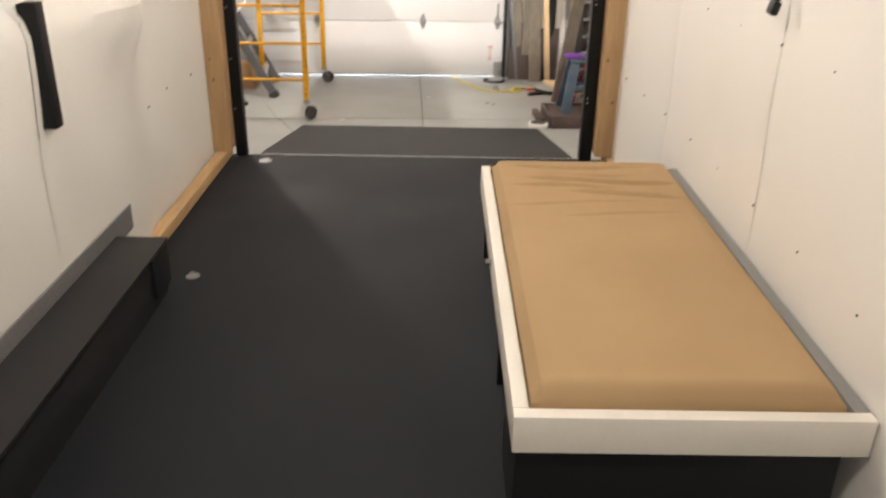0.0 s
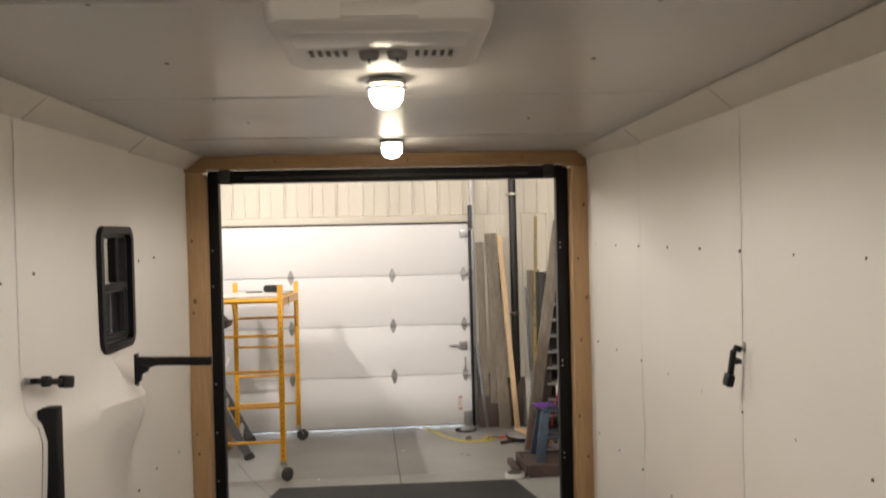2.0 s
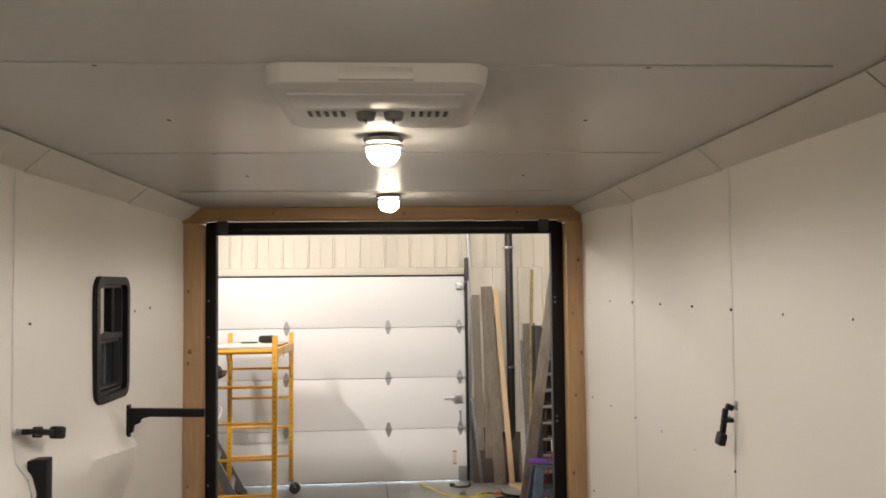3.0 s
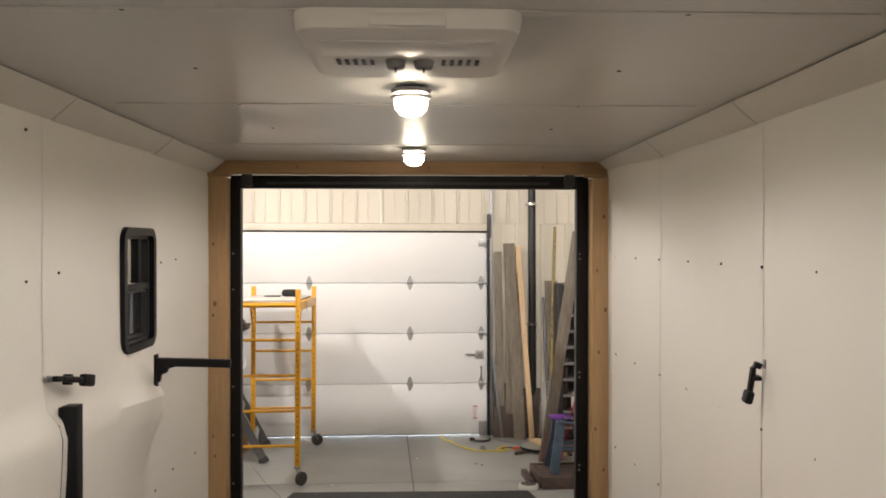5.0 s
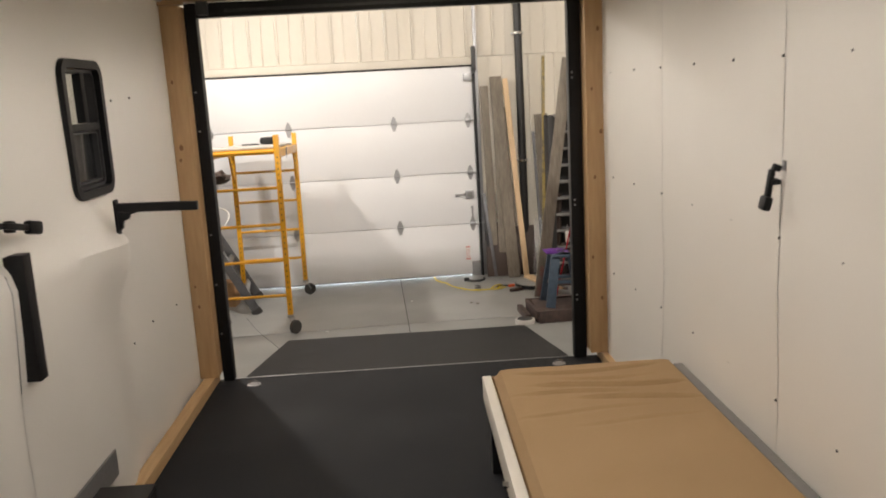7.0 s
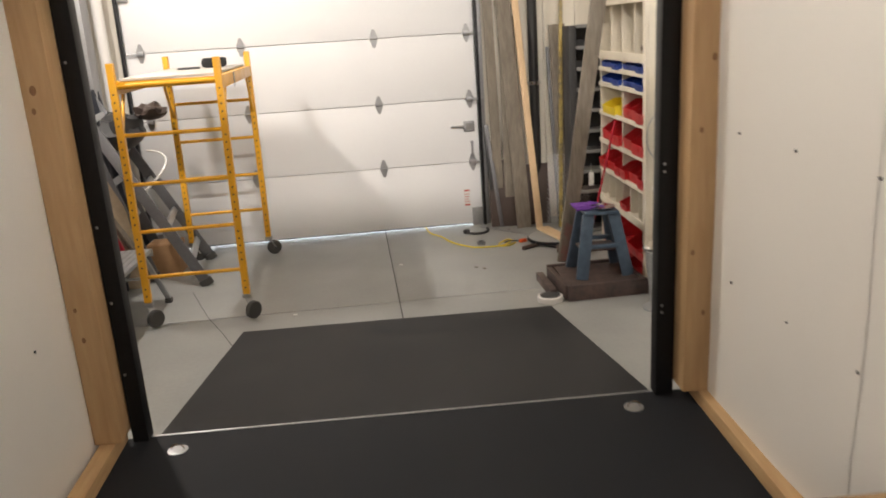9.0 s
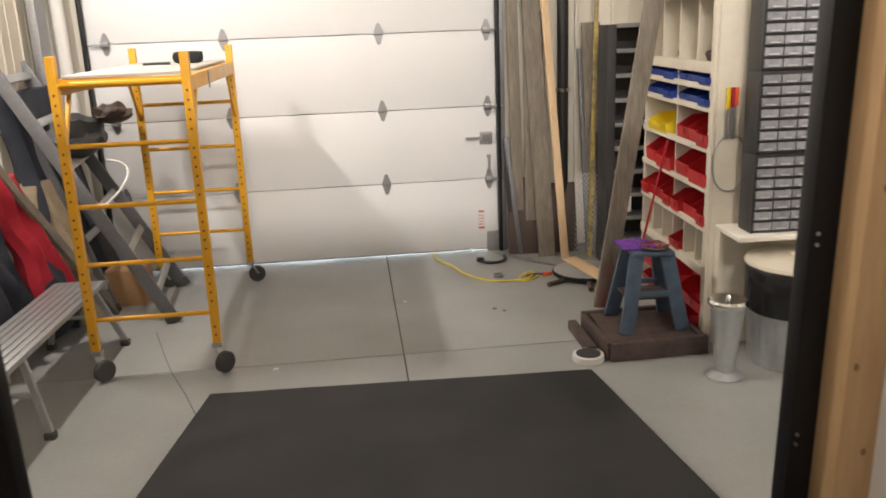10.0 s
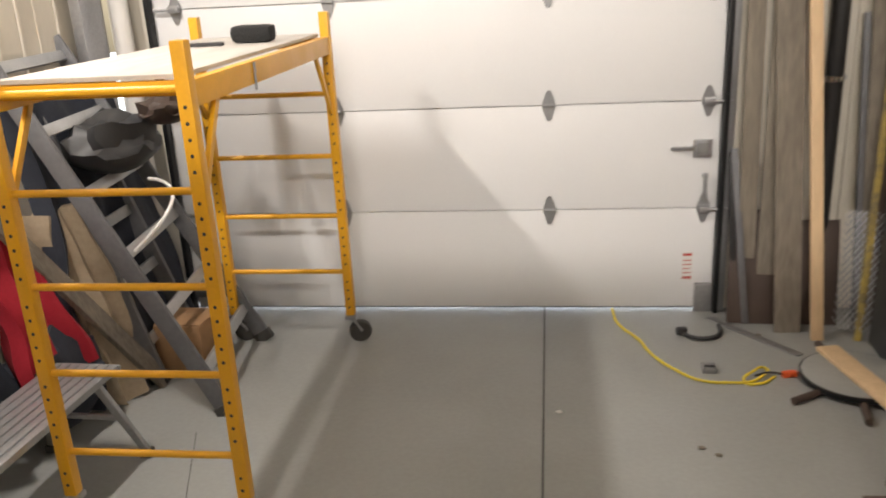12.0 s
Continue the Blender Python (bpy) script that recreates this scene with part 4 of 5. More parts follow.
# work bench platform
wb = thing("work_platform", (-1.95, 7.5, GROUND), "aluminium folding work platform with slatted top", "work platform")
BZT = 0.075
for k in range(7):
    x = -2.14 + 0.044 * k
    part("slat", box(B(), x, x + 0.038, 6.75, 8.13, BZT - 0.03, BZT, 0.004), "alu", wb)
for y in (6.75, 8.09):
    part("end_cap", box(B(), -2.15, -1.83, y + (-0.012 if y < 7 else 0.042), y + (-0.002 if y < 7 else 0.054), BZT - 0.06, BZT - 0.002, 0.003), "alu", wb)
for x0, x1 in ((-1.86, -1.755), (-2.11, -2.21)):
    for y0, y1 in ((6.95, 6.88), (8.0, 8.10)):
        lg = part("leg", bar(B(), (x0, y0, BZT - 0.032), (x1, y1, GROUND + 0.03), 0.035, 0.025, 0.004, (0, 1, 0)), "alu", wb)
        part("foot", box(B(), x1 - 0.025, x1 + 0.025, y1 - 0.025, y1 + 0.025, GROUND, GROUND + 0.035, 0.006), "tyre", lg)
for y in (6.92, 8.05):
    part("spreader", bar(B(), (-1.80, y, -0.13), (-2.165, y, -0.13), 0.02, 0.02), "alu", wb)

# ---- right side: boards on the door wall ----
def board(name, foot, top, w, t, mat, label, category="board", up=(0, 1, 0)):
    return tagged(solo(name, bar(B(), foot, top, w, t, 0.003, up), mat, label, category), group="boards leaning on the wall")


g = GROUND
board("brown_panel", (1.08, 9.66, g), (1.09, 9.79, 0.28), 0.32, 0.02, "brownwood", "short dark brown panel leaning on the wall")
board("brown_panel", (1.38, 9.66, g), (1.38, 9.79, 0.22), 0.24, 0.02, "brownwood", "short dark brown panel leaning on the wall")
board("steel_bar", (1.02, 9.66, g), (0.93, 9.80, 0.62), 0.035, 0.03, "alu_dark", "thin steel bar leaning on the wall", "steel bar")
board("steel_bar", (0.96, 9.70, g), (0.92, 9.80, 0.60), 0.03, 0.03, "pipe", "thin steel bar leaning on the wall", "steel bar")
board("weathered_board", (1.02, 9.72, g), (0.99, 9.81, 1.85), 0.09, 0.02, "oldwood", "grey weathered board leaning on the wall")
board("weathered_board", (1.22, 9.55, g), (1.12, 9.80, 1.95), 0.135, 0.022, "oldwood", "long grey weathered board leaning on the wall")
board("weathered_board", (1.15, 9.7, g), (1.16, 9.82, 1.6), 0.16, 0.02, "oldwood", "wide grey weathered board leaning on the wall")
board("pale_stud", (1.35, 9.46, g), (1.23, 9.80, 1.92), 0.06, 0.035, "palewood", "pale pine stud leaning on the wall")
board("grey_board", (1.66, 9.64, g), (1.63, 9.82, 1.5), 0.15, 0.02, "oldwood", "grey board leaning on the wall")
board("steel_tube", (1.57, 9.60, g), (1.54, 9.84, 1.3), 0.03, 0.03, "alu_dark", "bright steel tube leaning on the wall", "steel tube")
board("dark_board", (1.72, 9.6, g), (1.71, 9.80, 1.1), 0.12, 0.02, "brownwood", "dark board leaning on the wall")
board("yellow_level", (1.55, 9.46, g), (1.68, 9.80, 2.15), 0.035, 0.02, "wornyellow", "long worn yellow level leaning on the wall", "level")
pp = thing("drain_pipe", W(1.40, -0.08, g), "black vertical pipe strapped to the wall", "pipe")
part("pipe", turned(tube(B(), (1.40, -0.075, g), (1.40, -0.075, 4.2), 0.045, seg=20)), "pipe", pp)
for z in (0.98, 2.42):
    part("clamp", turned(tube(B(), (1.40, -0.075, z - 0.014), (1.40, -0.075, z + 0.014), 0.05, seg=20)), "chrome", pp)
    part("clamp_ear", turned(box(B(), 1.33, 1.47, -0.05, -0.02, z - 0.012, z + 0.012, 0.003)), "zinc", pp)
# expanded metal sheet
bm = B()
o, ux, uz = Vector((1.44, 9.50, g + 0.05)), Vector((0.36, -0.14, 0.0)), Vector((0.05, 0.12, 0.62))
nu, nv = 14, 30
for i in range(nu):
    for j in range(nv):
        a = o + ux * ((i + 0.5 * (j % 2)) / nu) + uz * (j / nv)
        for s in (-1, 1):
            b = a + ux * (s * 0.5 / nu) + uz * (1.0 / nv)
            bar(bm, a, b, 0.004, 0.003, 0, (0, 1, 0))
solo("expanded_metal", bm, "zinc", "sheet of expanded metal mesh leaning on the boards", "metal mesh")
solo("red_hydrant_tool", bar(B(), (1.69, 9.25, 0.05), (1.72, 9.3, 0.62), 0.05, 0.05, 0.012), "brownwood", "dark handled tool leaning in the corner", "tool")

# dark pigeonhole cabinet
cab = thing("bin_cabinet", (1.8, 9.3, g), "dark grey steel pigeonhole cabinet with open bins", "cabinet")
CX0, CX1, CY0, CY1, CT = 1.60, 1.98, 9.18, 9.44, 1.48
part("back", box(B(), CX0, CX1, CY1 - 0.01, CY1, g, CT), "dark", cab)
for x in (CX0, CX1 - 0.012):
    part("side", box(B(), x, x + 0.012, CY0, CY1 - 0.011, g, CT, 0.002), "dark", cab)
part("front_stile", box(B(), CX0, CX0 + 0.06, CY0 - 0.012, CY0 - 0.001, g, CT, 0.002), "dark", cab)
for k in range(11):
    z = g + 0.02 + (CT - g - 0.03) * k / 10
    part("shelf", box(B(), CX0 + 0.013, CX1 - 0.013, CY0 + 0.002, CY1 - 0.011, z - 0.006, z + 0.006), "plastic_grey", cab)
    part("lip", box(B(), CX0 + 0.062, CX1, CY0 - 0.012, CY0 - 0.001, z - 0.012, z + 0.018, 0.002), "plastic_grey", cab)

tag = thing("paper_tag", (1.77, 9.16, 0.08), "white paper tag hanging on the dark bin cabinet", "tag")
part("card", box(B(), 1.75, 1.795, 9.158, 9.161, 0.09, 0.21, 0.001), "paper", tag)
part("string", tube(B(), (1.772, 9.16, 0.21), (1.772, 9.165, 0.29), 0.002, seg=6), "paper", tag)

# cream bin shelf
sh = thing("bin_shelf", (1.9, 8.2, g), "cream painted wooden bin shelf full of coloured plastic bins", "shelf")
SXF, SXB, SYN, SYF = 1.775, 2.035, 7.60, 8.80
part("near_side", box(B(), SXF, SXB, SYN - 0.03, SYN, g, 2.3, 0.004), "cream", sh)
part("far_side", box(B(), SXF, SXB, SYF, SYF + 0.025, g, 2.3, 0.004), "cream", sh)
part("back", box(B(), SXB, SXB + 0.012, SYN - 0.03, SYF + 0.025, g, 2.3), "cream", sh)
part("front_stile", box(B(), SXF - 0.02, SXF - 0.001, SYN - 0.03, SYN + 0.03, g, 2.3, 0.003), "cream", sh)
LEV = (0.09, 0.33, 0.56, 0.79, 1.02, 1.14, 1.262, 1.64, 2.0)
for z in LEV:
    part("shelf", box(B(), SXF + 0.001, SXB - 0.001, SYN + 0.001, SYF - 0.001, z - 0.012, z, 0.002), "cream", sh)
    part("lip", box(B(), SXF - 0.018, SXF, SYN + 0.032, SYF, z - (0.05 if z in (0.09, 1.262) else 0.022), z + 0.012, 0.003), "cream", sh)
mid = (SYN + SYF) / 2
for z0, z1 in zip(LEV, LEV[1:]):
    n = {0.09: 6, 1.262: 4, 1.64: 4}.get(z0, 2)
    for k in range(1, n):
        y = SYN + (SYF - SYN) * k / n
        part("divider", box(B(), SXF + 0.005, SXB - 0.002, y - 0.006, y + 0.006, z0 + 0.001, z1 - 0.013), "cream", sh)


def bin_mesh(l, w, h):
    """An open plastic parts bin, its low lip towards -x."""
    bm = B()
    t = 0.004
    sl = 0.05
    outer = [(0, 0), (l, 0), (l, h), (sl + 0.04, h), (sl * 0.2 - 0.02, h * 0.55)]
    for y0, y1 in ((0, t), (w - t, w)):
        a = [bm.verts.new((x, y0, z)) for x, z in outer]
        b = [bm.verts.new((x, y1, z)) for x, z in outer]
        bm.faces.new(a)
        bm.faces.new(b[::-1])
        for i in range(5):
            bm.faces.new((a[i], b[i], b[(i + 1) % 5], a[(i + 1) % 5]))
    box(bm, 0, l, t, w - t, 0, t)
    box(bm, l - t, l, t, w - t, t, h)
    v = [bm.verts.new(p) for p in ((0, t, 0), (0, w - t, 0), (-0.01, w - t, h * 0.55), (-0.01, t, h * 0.55), (t, t, t), (t, w - t, t), (t - 0.01, w - t, h * 0.55), (t - 0.01, t, h * 0.55))]
    for f in ((0, 1, 2, 3), (4, 7, 6, 5), (3, 2, 6, 7)):
        bm.faces.new([v[k] for k in f])
    box(bm, -0.013, -0.009, w * 0.3, w * 0.7, h * 0.25, h * 0.5)
    return bm


def plastic_bins(mat, z, y0, y1, n, h, label):
    w = (y1 - y0) / n
    for k in range(n):
        bm = bin_mesh(0.22, w - 0.006, h)
        bmesh.ops.translate(bm, verts=bm.verts, vec=(SXF + 0.012 - 0.03 * ((k * 7) % 3 == 0), y0 + w * k + 0.003, z + 0.001))
        solo("parts_bin", bm, mat, label, "bin", "plastic parts bins")


RL, BL = "red plastic parts bin on a cream shelf", "blue plastic parts bin on a cream shelf"
n0, n1, f0, f1 = SYN + 0.01, mid - 0.01, mid + 0.01, SYF - 0.01
plastic_bins("blue", 1.14, n0, n1, 3, 0.085, BL)
plastic_bins("blue", 1.14, f0, f1, 3, 0.085, BL)
plastic_bins("blue", 1.02, n0, n1, 3, 0.085, BL)
plastic_bins("blue", 1.02, f0, f1, 3, 0.085, BL)
plastic_bins("red", 0.79, n0, n1, 3, 0.14, RL)
plastic_bins("yellowbin", 0.79, f0 + 0.1, f1 - 0.12, 1, 0.11, "yellow plastic parts bin on a cream shelf")
plastic_bins("red", 0.56, n0, n1, 2, 0.15, RL)
plastic_bins("red", 0.56, f0, f1, 2, 0.15, RL)
plastic_bins("red", 0.33, n0, n1, 4, 0.13, RL)
plastic_bins("red", 0.33, f0, f1, 4, 0.13, RL)
plastic_bins("red", 0.09, mid - 0.19, mid - 0.01, 1, 0.1, RL)
for z in (-0.2, GROUND):
    plastic_bins("red", z, n0, f1, 3, 0.13 if z > -0.3 else 0.12, "large red plastic bin under the shelf")
part("shelf", box(B(), SXF + 0.02, SXB - 0.001, SYN + 0.001, SYF - 0.001, -0.212, -0.2), "cream", sh)
for k, (y, r) in enumerate(((7.80, 0.035), (7.9, 0.05), (8.0, 0.03), (8.35, 0.03))):
    pile("hardware_pile", SXF + 0.1, y, 1.262, 0.05, r, 0.07, "rust", "rusty loose fittings in a shelf pocket", "fittings", k)

# screwdriver bundle and wire loop hung on the shelf end
hn = thing("wire_loop", (1.87, 7.53, 0.6), "thin wire loop hanging on the shelf end", "wire")
bm = B()
for k in range(24):
    a0, a1 = 2 * math.pi * k / 24, 2 * math.pi * (k + 1) / 24
    tube(bm, (1.86 + 0.10 * math.sin(a0), 7.556, 0.72 + 0.16 * math.cos(a0)), (1.86 + 0.10 * math.sin(a1), 7.556, 0.72 + 0.16 * math.cos(a1)), 0.004, seg=6)
part("loop", bm, "zinc", hn)
for k, (x, m_) in enumerate(((1.83, "yellowbin"), (1.855, "redcloth"), (1.875, "orange"))):
    sd = thing("pliers", (x, 7.55, 0.9), "hand tool with coloured grips hung on the shelf end", "hand tool", "hung hand tools")
    part("grip", bar(B(), (x, 7.548, 1.02 + 0.01 * k), (x, 7.548, 1.14), 0.022, 0.02, 0.006, (0, 1, 0)), m_, sd)
    part("jaw", bar(B(), (x, 7.55, 0.86), (x - 0.004, 7.55, 1.02 + 0.01 * k), 0.015, 0.012, 0.003, (0, 1, 0)), "zinc", sd)

# drawer cabinets on a white bench
bn = thing("bench", (2.6, 7.3, g), "white bench top against the shelf end", "bench")
part("top", box(B(), 1.80, 2.5, 7.24, 7.565, 0.345, 0.372, 0.004), "whitewood", bn)
part("end_panel", box(B(), 1.80, 1.84, 7.5, 7.565, g, 0.344, 0.003), "cream", bn)
part("back_panel", box(B(), 1.841, 2.5, 7.535, 7.565, g, 0.344), "cream", bn)
part("leg", box(B(), 2.44, 2.48, 7.45, 7.53, g, 0.344, 0.003), "cream", bn)


def drawer_cabinet(z0, h, rows, label):
    ob = thing("drawer_cabinet", (2.15, 7.4, z0), label, "drawer cabinet", "stacked drawer cabinets")
    x0, x1, y0, y1 = 1.89, 2.225, 7.32, 7.47
    part("body", box(B(), x0, x1, y0 + 0.006, y1, z0, z0 + h, 0.004), "dark", ob)
    for s in ((x0, x0 + 0.012), (x1 - 0.012, x1)):
        part("front_edge", box(B(), *s, y0 - 0.012, y0 + 0.005, z0, z0 + h, 0.002), "dark", ob)
    rh = (h - 0.02) / rows
    for r in range(rows):
        part("rail", box(B(), x0 + 0.013, x1 - 0.013, y0 - 0.008, y0 + 0.005, z0 + 0.006 + rh * r, z0 + 0.012 + rh * r), "dark", ob)
        for c in range(3):
            w = (x1 - x0 - 0.03) / 3
            a = x0 + 0.015 + w * c
            d = part("drawer", box(B(), a + 0.003, a + w - 0.003, y0 - 0.012, y0 + 0.004, z0 + 0.015 + rh * r, z0 + rh * (r + 1), 0.003), "drawer", ob)
            part("pull", box(B(), a + w * 0.25, a + w * 0.75, y0 - 0.022, y0 - 0.0125, z0 + 0.02 + rh * r, z0 + 0.028 + rh * r, 0.002), "jar", d)


drawer_cabinet(0.3725, 0.43, 7, "grey cabinet of small clear plastic drawers on the bench")
drawer_cabinet(0.8045, 0.43, 7, "grey cabinet of small clear plastic drawers stacked on another")
drawer_cabinet(1.2365, 0.43, 7, "grey cabinet of small clear plastic drawers at the stack top")

tool = thing("grease_gun", (2.285, 7.35, 0.3725), "black hand grease gun with a yellow cap standing on the bench", "hand tool")
part("barrel", lathe(B(), ((0.034, 0.0), (0.036, 0.01), (0.03, 0.02), (0.03, 0.13), (0.036, 0.14), (0.034, 0.16), (0.018, 0.2)), (2.285, 7.35, 0.3725), 24), "black", tool)
part("collar", lathe(B(), ((0.033, 0.0), (0.037, 0.006), (0.037, 0.03), (0.032, 0.036)), (2.285, 7.35, 0.465), 24), "chrome", tool, "bright metal collar")
part("cap", lathe(B(), ((0.012, 0.0), (0.014, 0.02), (0.006, 0.045)), (2.282, 7.35, 0.573), 14), "yellowbin", tool, "yellow plastic cap")
part("lever", bar(B(), (2.31, 7.35, 0.56), (2.335, 7.34, 0.42), 0.014, 0.02, 0.005, (0, 1, 0)), "black", tool)

# bins on the floor
tc_ = (2.14, 7.24, g)
can = thing("trash_can", tc_, "galvanised ribbed trash can with black liner and cream lid", "trash can")
part("body", lathe(B(), ((0.225, 0.0), (0.23, 0.01), (0.235, 0.03), (0.255, 0.36)), tc_, 96, 0.012, 32), "galv", can)
part("liner", lathe(B(), ((0.262, 0.31), (0.268, 0.33), (0.266, 0.42), (0.272, 0.54), (0.262, 0.56)), tc_, 40, 0.008, 7), "bag", can, "black plastic bag liner")
part("lid", lathe(B(), ((0.275, 0.561), (0.28, 0.568), (0.275, 0.585), (0.2, 0.60), (0.05, 0.606)), tc_, 40), "cream", can, "cream plastic lid")
part("lid_handle", bar(B(), (2.09, 7.24, g + 0.615), (2.19, 7.24, g + 0.615), 0.02, 0.02, 0.004), "cream", can)
ac_ = (1.69, 7.08, g)
ash = thing("ash_stand", ac_, "tapered steel ash bin with chrome top on a round base", "ash bin")
part("base", lathe(B(), ((0.10, 0), (0.102, 0.012), (0.07, 0.03), (0.05, 0.035)), ac_, 32), "galv", ash)
part("body", lathe(B(), ((0.05, 0.036), (0.052, 0.06), (0.088, 0.39), (0.09, 0.40)), ac_, 32), "galv", ash)
part("rim", lathe(B(), ((0.098, 0.401), (0.104, 0.41), (0.104, 0.425), (0.095, 0.437), (0.02, 0.43)), ac_, 32), "chrome", ash, "polished chrome rim and lid")
part("knob", lathe(B(), ((0.012, 0.431), (0.016, 0.45), (0.008, 0.46)), ac_, 14), "chrome", ash)

# rusty skid and blue stool
sk = thing("steel_skid", (1.42, 7.62, g), "rusty low steel skid on the floor", "skid")
for a, b in (((1.15, 7.36), (1.72, 7.40)), ((1.11, 7.90), (1.68, 7.94))):
    part("channel", bar(B(), (*a, g + 0.055), (*b, g + 0.055), 0.035, 0.11, 0.005), "rust", sk)
for a, b in (((1.15, 7.38), (1.12, 7.88)), ((1.70, 7.42), (1.67, 7.92))):
    part("channel", bar(B(), (*a, g + 0.055), (*b, g + 0.055), 0.035, 0.10, 0.005), "rust", sk)
part("plate", box(B(), 1.16, 1.67, 7.41, 7.88, g + 0.09, g + 0.1, 0.002), "rust", sk)
part("side_lip", bar(B(), (1.07, 7.46, g + 0.03), (1.05, 7.9, g + 0.03), 0.05, 0.06, 0.004), "rust", sk)
st = thing("step_stool", (1.43, 7.65, g + 0.1), "blue-grey steel stool with tapered legs on the skid", "stool")
SZ = g + 0.1
for bx0, by0, tx, ty in ((1.28, 7.50, 1.35, 7.57), (1.62, 7.53, 1.53, 7.58), (1.28, 7.84, 1.35, 7.75), (1.62, 7.86, 1.53, 7.76)):
    bm = bar(B(), (bx0, by0, SZ), (tx, ty, 0.205), 0.085, 0.03, 0.006, (0, 1, 0))
    part("leg", bm, "stool", st)
part("seat", box(B(), 1.32, 1.56, 7.53, 7.80, 0.206, 0.232, 0.008), "stool", st)
for y in (7.545, 7.795):
    part("crossbar", bar(B(), (1.29, y, -0.02), (1.56, y, -0.02), 0.03, 0.03, 0.004), "stool", st)
part("step", box(B(), 1.30, 1.56, 7.56, 7.78, -0.06, -0.045, 0.003), "rust", st)
bm = B()
bmesh.ops.create_grid(bm, x_segments=14, y_segments=12, size=0.5)
for q in bm.verts:
    u, v = q.co.x, q.co.y
    edge = max(abs(u), abs(v)) * 2
    q.co = Vector((1.37 + 0.2 * u, 7.68 + 0.2 * v, 0.24 + 0.02 * noise.noise((u * 5, v * 5, 2)) + 0.012 * (1 - edge)))
ex = bmesh.ops.extrude_face_region(bm, geom=bm.faces[:])
bmesh.ops.translate(bm, verts=[q for q in ex["geom"] if isinstance(q, bmesh.types.BMVert)], vec=(0, 0, 0.01))
solo("purple_cloth", bm, "purple", "crumpled purple cloth on the stool seat", "cloth")
solo("chrome_dish", lathe(B(), ((0.05, 0), (0.085, 0.018), (0.088, 0.024), (0.05, 0.02)), (1.46, 7.60, 0.2325), 28), "chrome", "shallow chrome dish on the stool", "dish")
plk = thing("long_plank", (1.2, 8.5, g), "weathered grey plank leaning against the shelf, red paint at foot", "plank")
part("board", bar(B(), (1.26, 7.98, g + 0.1), (1.62, 8.06, 2.0), 0.11, 0.03, 0.004, (0, 1, 0.1)), "oldwood", plk)
part("painted_foot", bar(B(), (1.262, 7.964, g + 0.11), (1.345, 7.985, 0.2), 0.09, 0.004, 0.001, (0, 1, 0.1)), "rustred", plk, "faded red paint on the plank")
rod = solo("red_rod", bar(B(), (1.42, 7.98, g + 0.1), (1.70, 8.12, 0.78), 0.012, 0.012, 0.003), "redcloth", "thin red rod leaning on the shelf", "rod")
pl = thing("pail_lid", (1.03, 7.40, g), "round white pail lid with dark centre on the floor", "lid")
part("rim", lathe(B(), ((0.085, 0), (0.09, 0.01), (0.088, 0.04), (0.078, 0.042)), (1.03, 7.40, g), 30), "plastic_white", pl)
part("centre", lathe(B(), ((0.07, 0.0421), (0.07, 0.046), (0.05, 0.046)), (1.03, 7.40, g), 30), "dark", pl)

# cord and tools on the floor
def wire(name, pts, r, mat, label, category):
    cu = bpy.data.curves.new(name, "CURVE")
    cu.dimensions, cu.bevel_depth, cu.bevel_resolution = "3D", r, 2
    sp = cu.splines.new("BEZIER")
    sp.bezier_points.add(len(pts) - 1)
    for q, p in zip(sp.bezier_points, pts):
        q.co, q.handle_left_type, q.handle_right_type = p, "AUTO", "AUTO"
    cu.materials.append(M[mat])
    return tagged(new(name, cu), label, category)


cz = g + 0.007
wire("extension_cord", [(x - 0.035, y - 0.02, z) for x, y, z in [(0.331, 9.84, cz), (0.36, 9.62, cz), (0.46, 9.42, cz), (0.517, 9.24, cz), (0.62, 9.07, cz), (0.734, 8.965, cz), (0.87, 8.955, cz), (0.96, 8.97, cz), (1.03, 9.03, cz + 0.01), (1.05, 9.09, cz + 0.012), (0.98, 9.04, cz + 0.02), (0.93, 8.96, cz), (1.0, 8.955, cz), (1.08, 9.03, cz)]], 0.007, "cordy", "yellow extension cord running from under the door", "cord")
wire("black_cable", [(0.95, 8.99, cz + 0.012), (1.02, 9.02, cz + 0.016), (1.08, 9.02, cz + 0.01), (1.13, 9.03, cz)], 0.006, "pipe", "short black cable at the cord's end", "cable")
solo("cord_plug", bar(B(), (1.08, 9.015, g + 0.016), (1.15, 9.035, g + 0.016), 0.03, 0.03, 0.008), "orange", "orange cord plug on the floor", "plug")
tl = thing("tape_measure", (0.745, 9.07, g), "small metal tool on the floor by the cord", "tool")
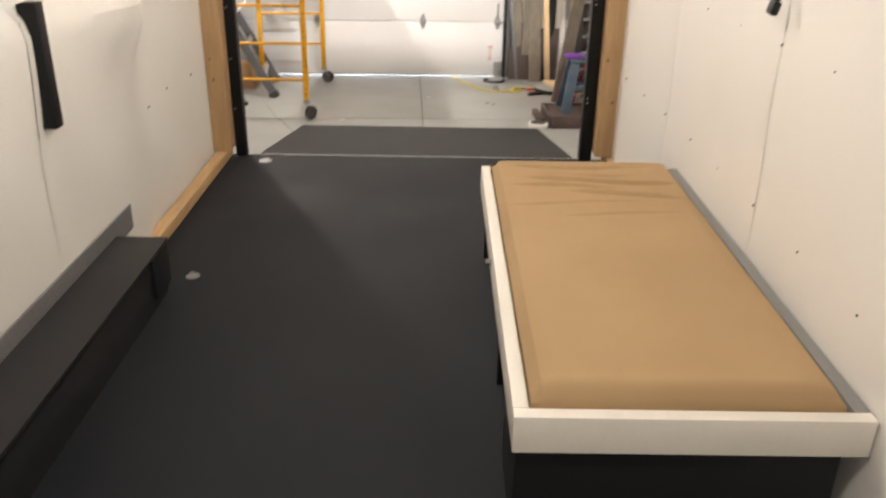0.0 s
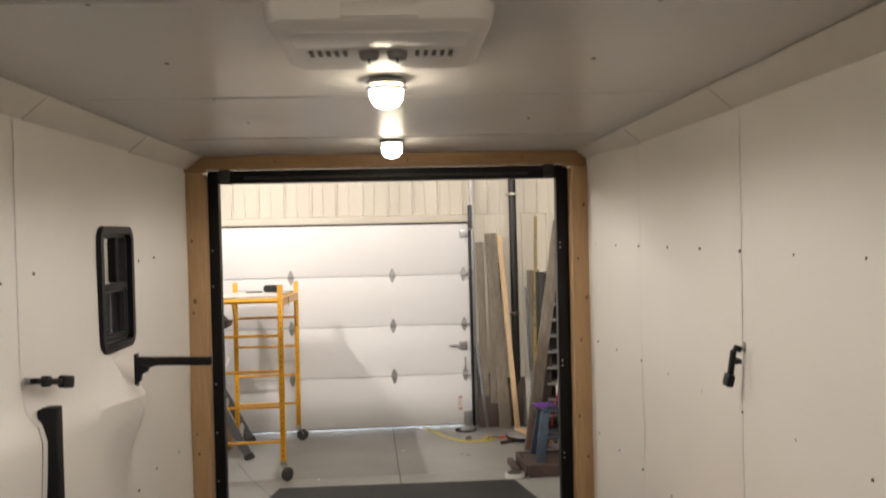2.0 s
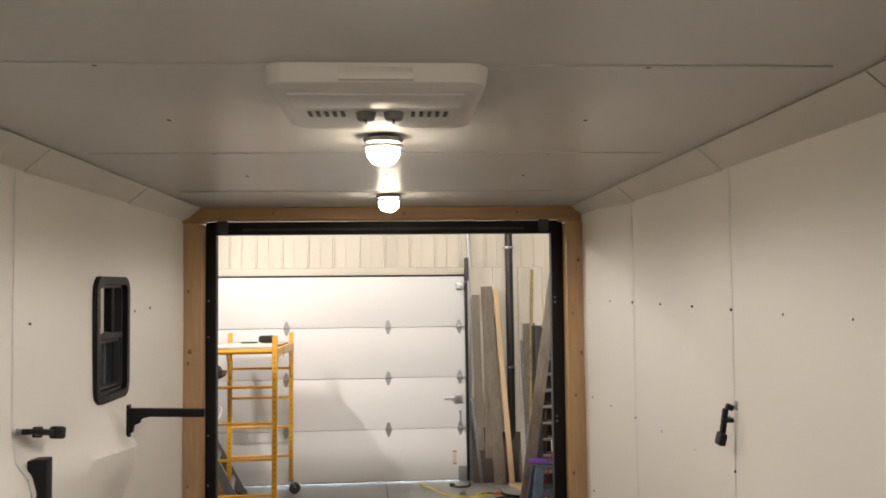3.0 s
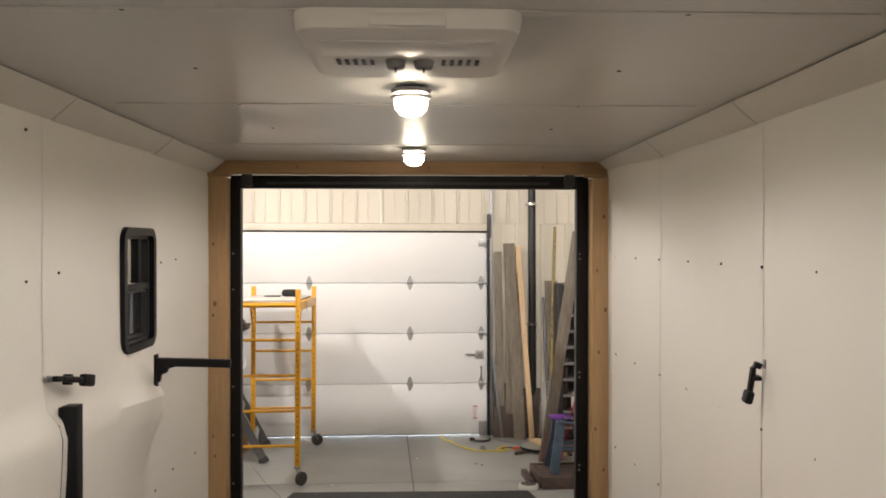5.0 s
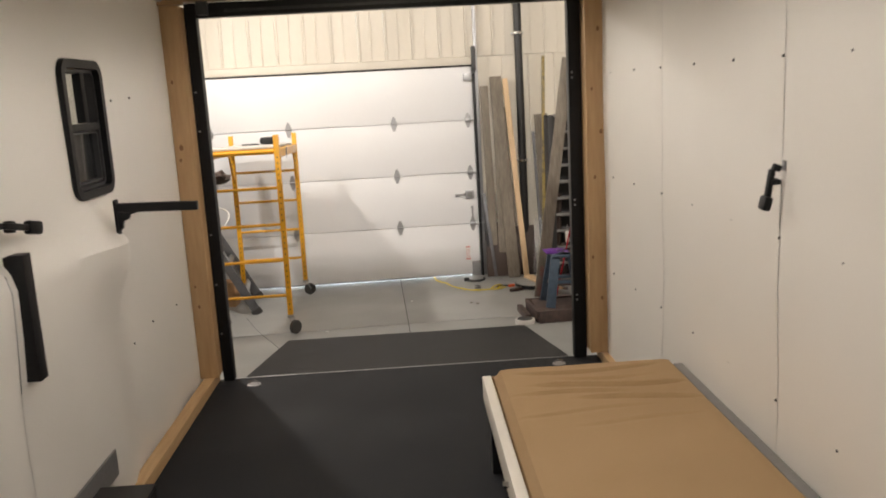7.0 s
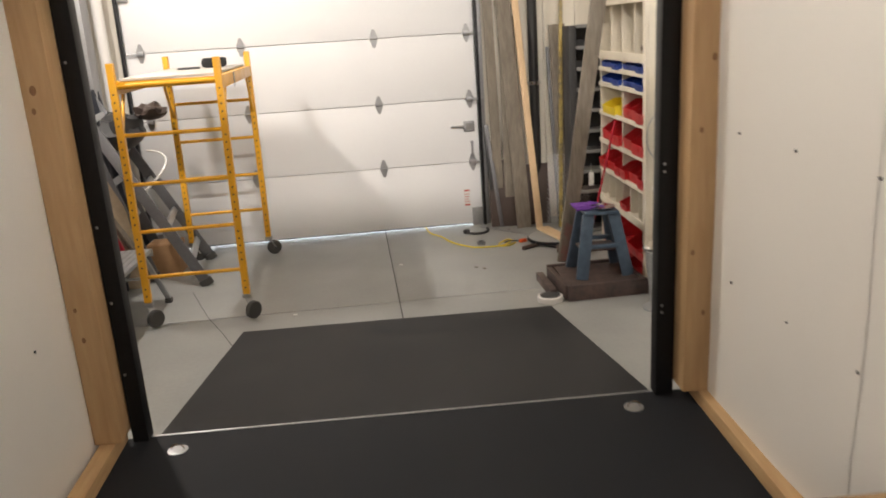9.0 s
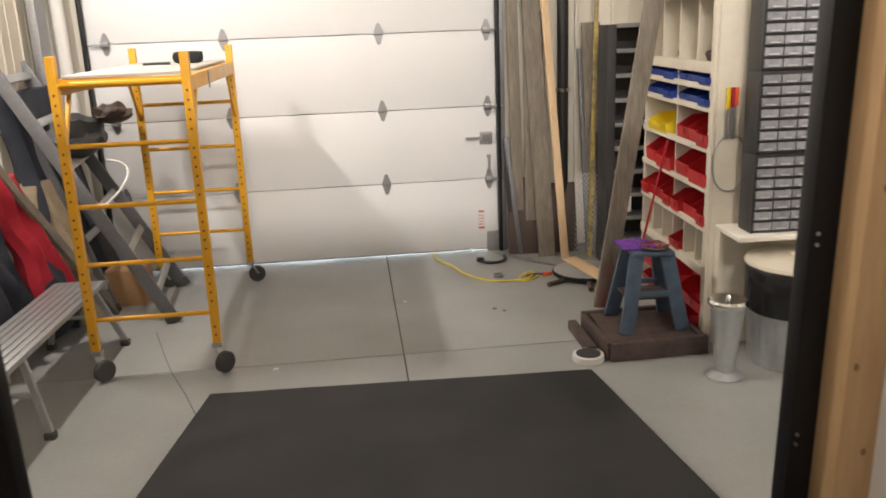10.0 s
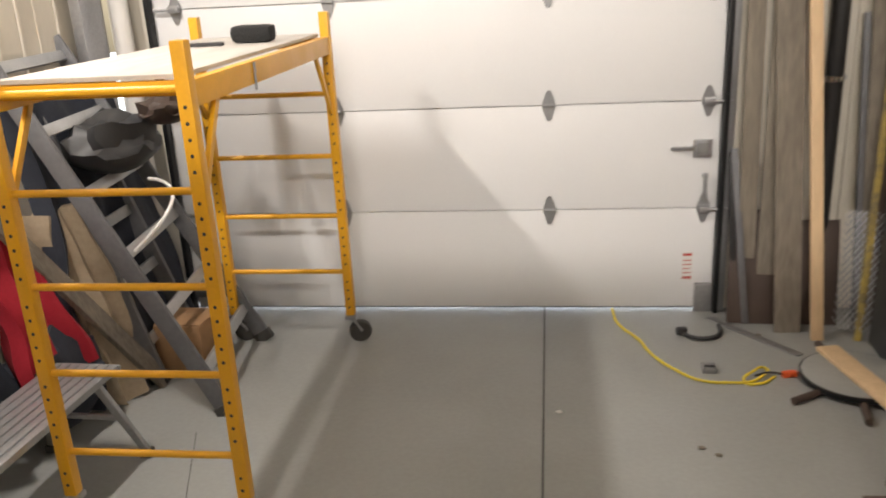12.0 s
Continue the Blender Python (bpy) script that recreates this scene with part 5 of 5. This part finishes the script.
part("body", box(B(), 0.71, 0.78, 9.03, 9.11, g, g + 0.03, 0.008), "zinc", tl)
part("grip", box(B(), 0.72, 0.77, 9.045, 9.06, g + 0.031, g + 0.036, 0.002), "dark", tl)
wire("dark_hose", [(0.66, 9.50, g + 0.012), (0.70, 9.44, g + 0.012), (0.77, 9.42, g + 0.012), (0.85, 9.47, g + 0.012), (0.87, 9.6, g + 0.012)], 0.012, "dark", "short dark hose lying on the floor", "hose")
solo("hose_end", bar(B(), (0.63, 9.49, g + 0.02), (0.69, 9.50, g + 0.02), 0.04, 0.04, 0.012), "dark", "dark fitting on the end of a hose", "fitting")
# round plate on three legs lying on the floor
rp = thing("round_base", (1.42, 8.95, g), "black steel round stand base with stub legs, low on the floor", "stand base")
part("disc", lathe(B(), ((0.235, 0.03), (0.24, 0.035), (0.24, 0.05), (0.23, 0.055)), (1.40, 8.98, g), 40), "concrete", rp, "grey disc top")
part("rim", lathe(B(), ((0.243, 0.02), (0.249, 0.024), (0.249, 0.046), (0.243, 0.05)), (1.40, 8.98, g), 40), "black", rp)
for a in (215, 262, 310, 100):
    ca, sa = math.cos(radians(a)), math.sin(radians(a))
    part("leg", tube(B(), (1.40 + 0.22 * ca, 8.98 + 0.22 * sa, g + 0.018), (1.40 + 0.4 * ca, 8.98 + 0.4 * sa, g + 0.018), 0.018, seg=12), "brownwood", rp)
solo("floor_board", bar(B(), (1.33, 9.22, g + 0.07), (1.52, 8.45, g + 0.07), 0.11, 0.022, 0.003), "palewood", "pale board lying across the round base", "board")
solo("floor_strip", bar(B(), (0.83, 9.72, g + 0.004), (1.22, 9.26, g + 0.004), 0.05, 0.006, 0.001), "zinc", "thin flat grey strip on the floor", "metal strip")
for k, (x, y) in enumerate(((-0.75, 7.55), (0.02, 8.6), (0.62, 8.35), (0.68, 8.3), (1.06, 9.5))):
    pile("floor_debris", x, y, g, 0.015, 0.012, 0.008, "paper" if k < 2 else "oldwood", "tiny scrap on the concrete floor", "debris", k)
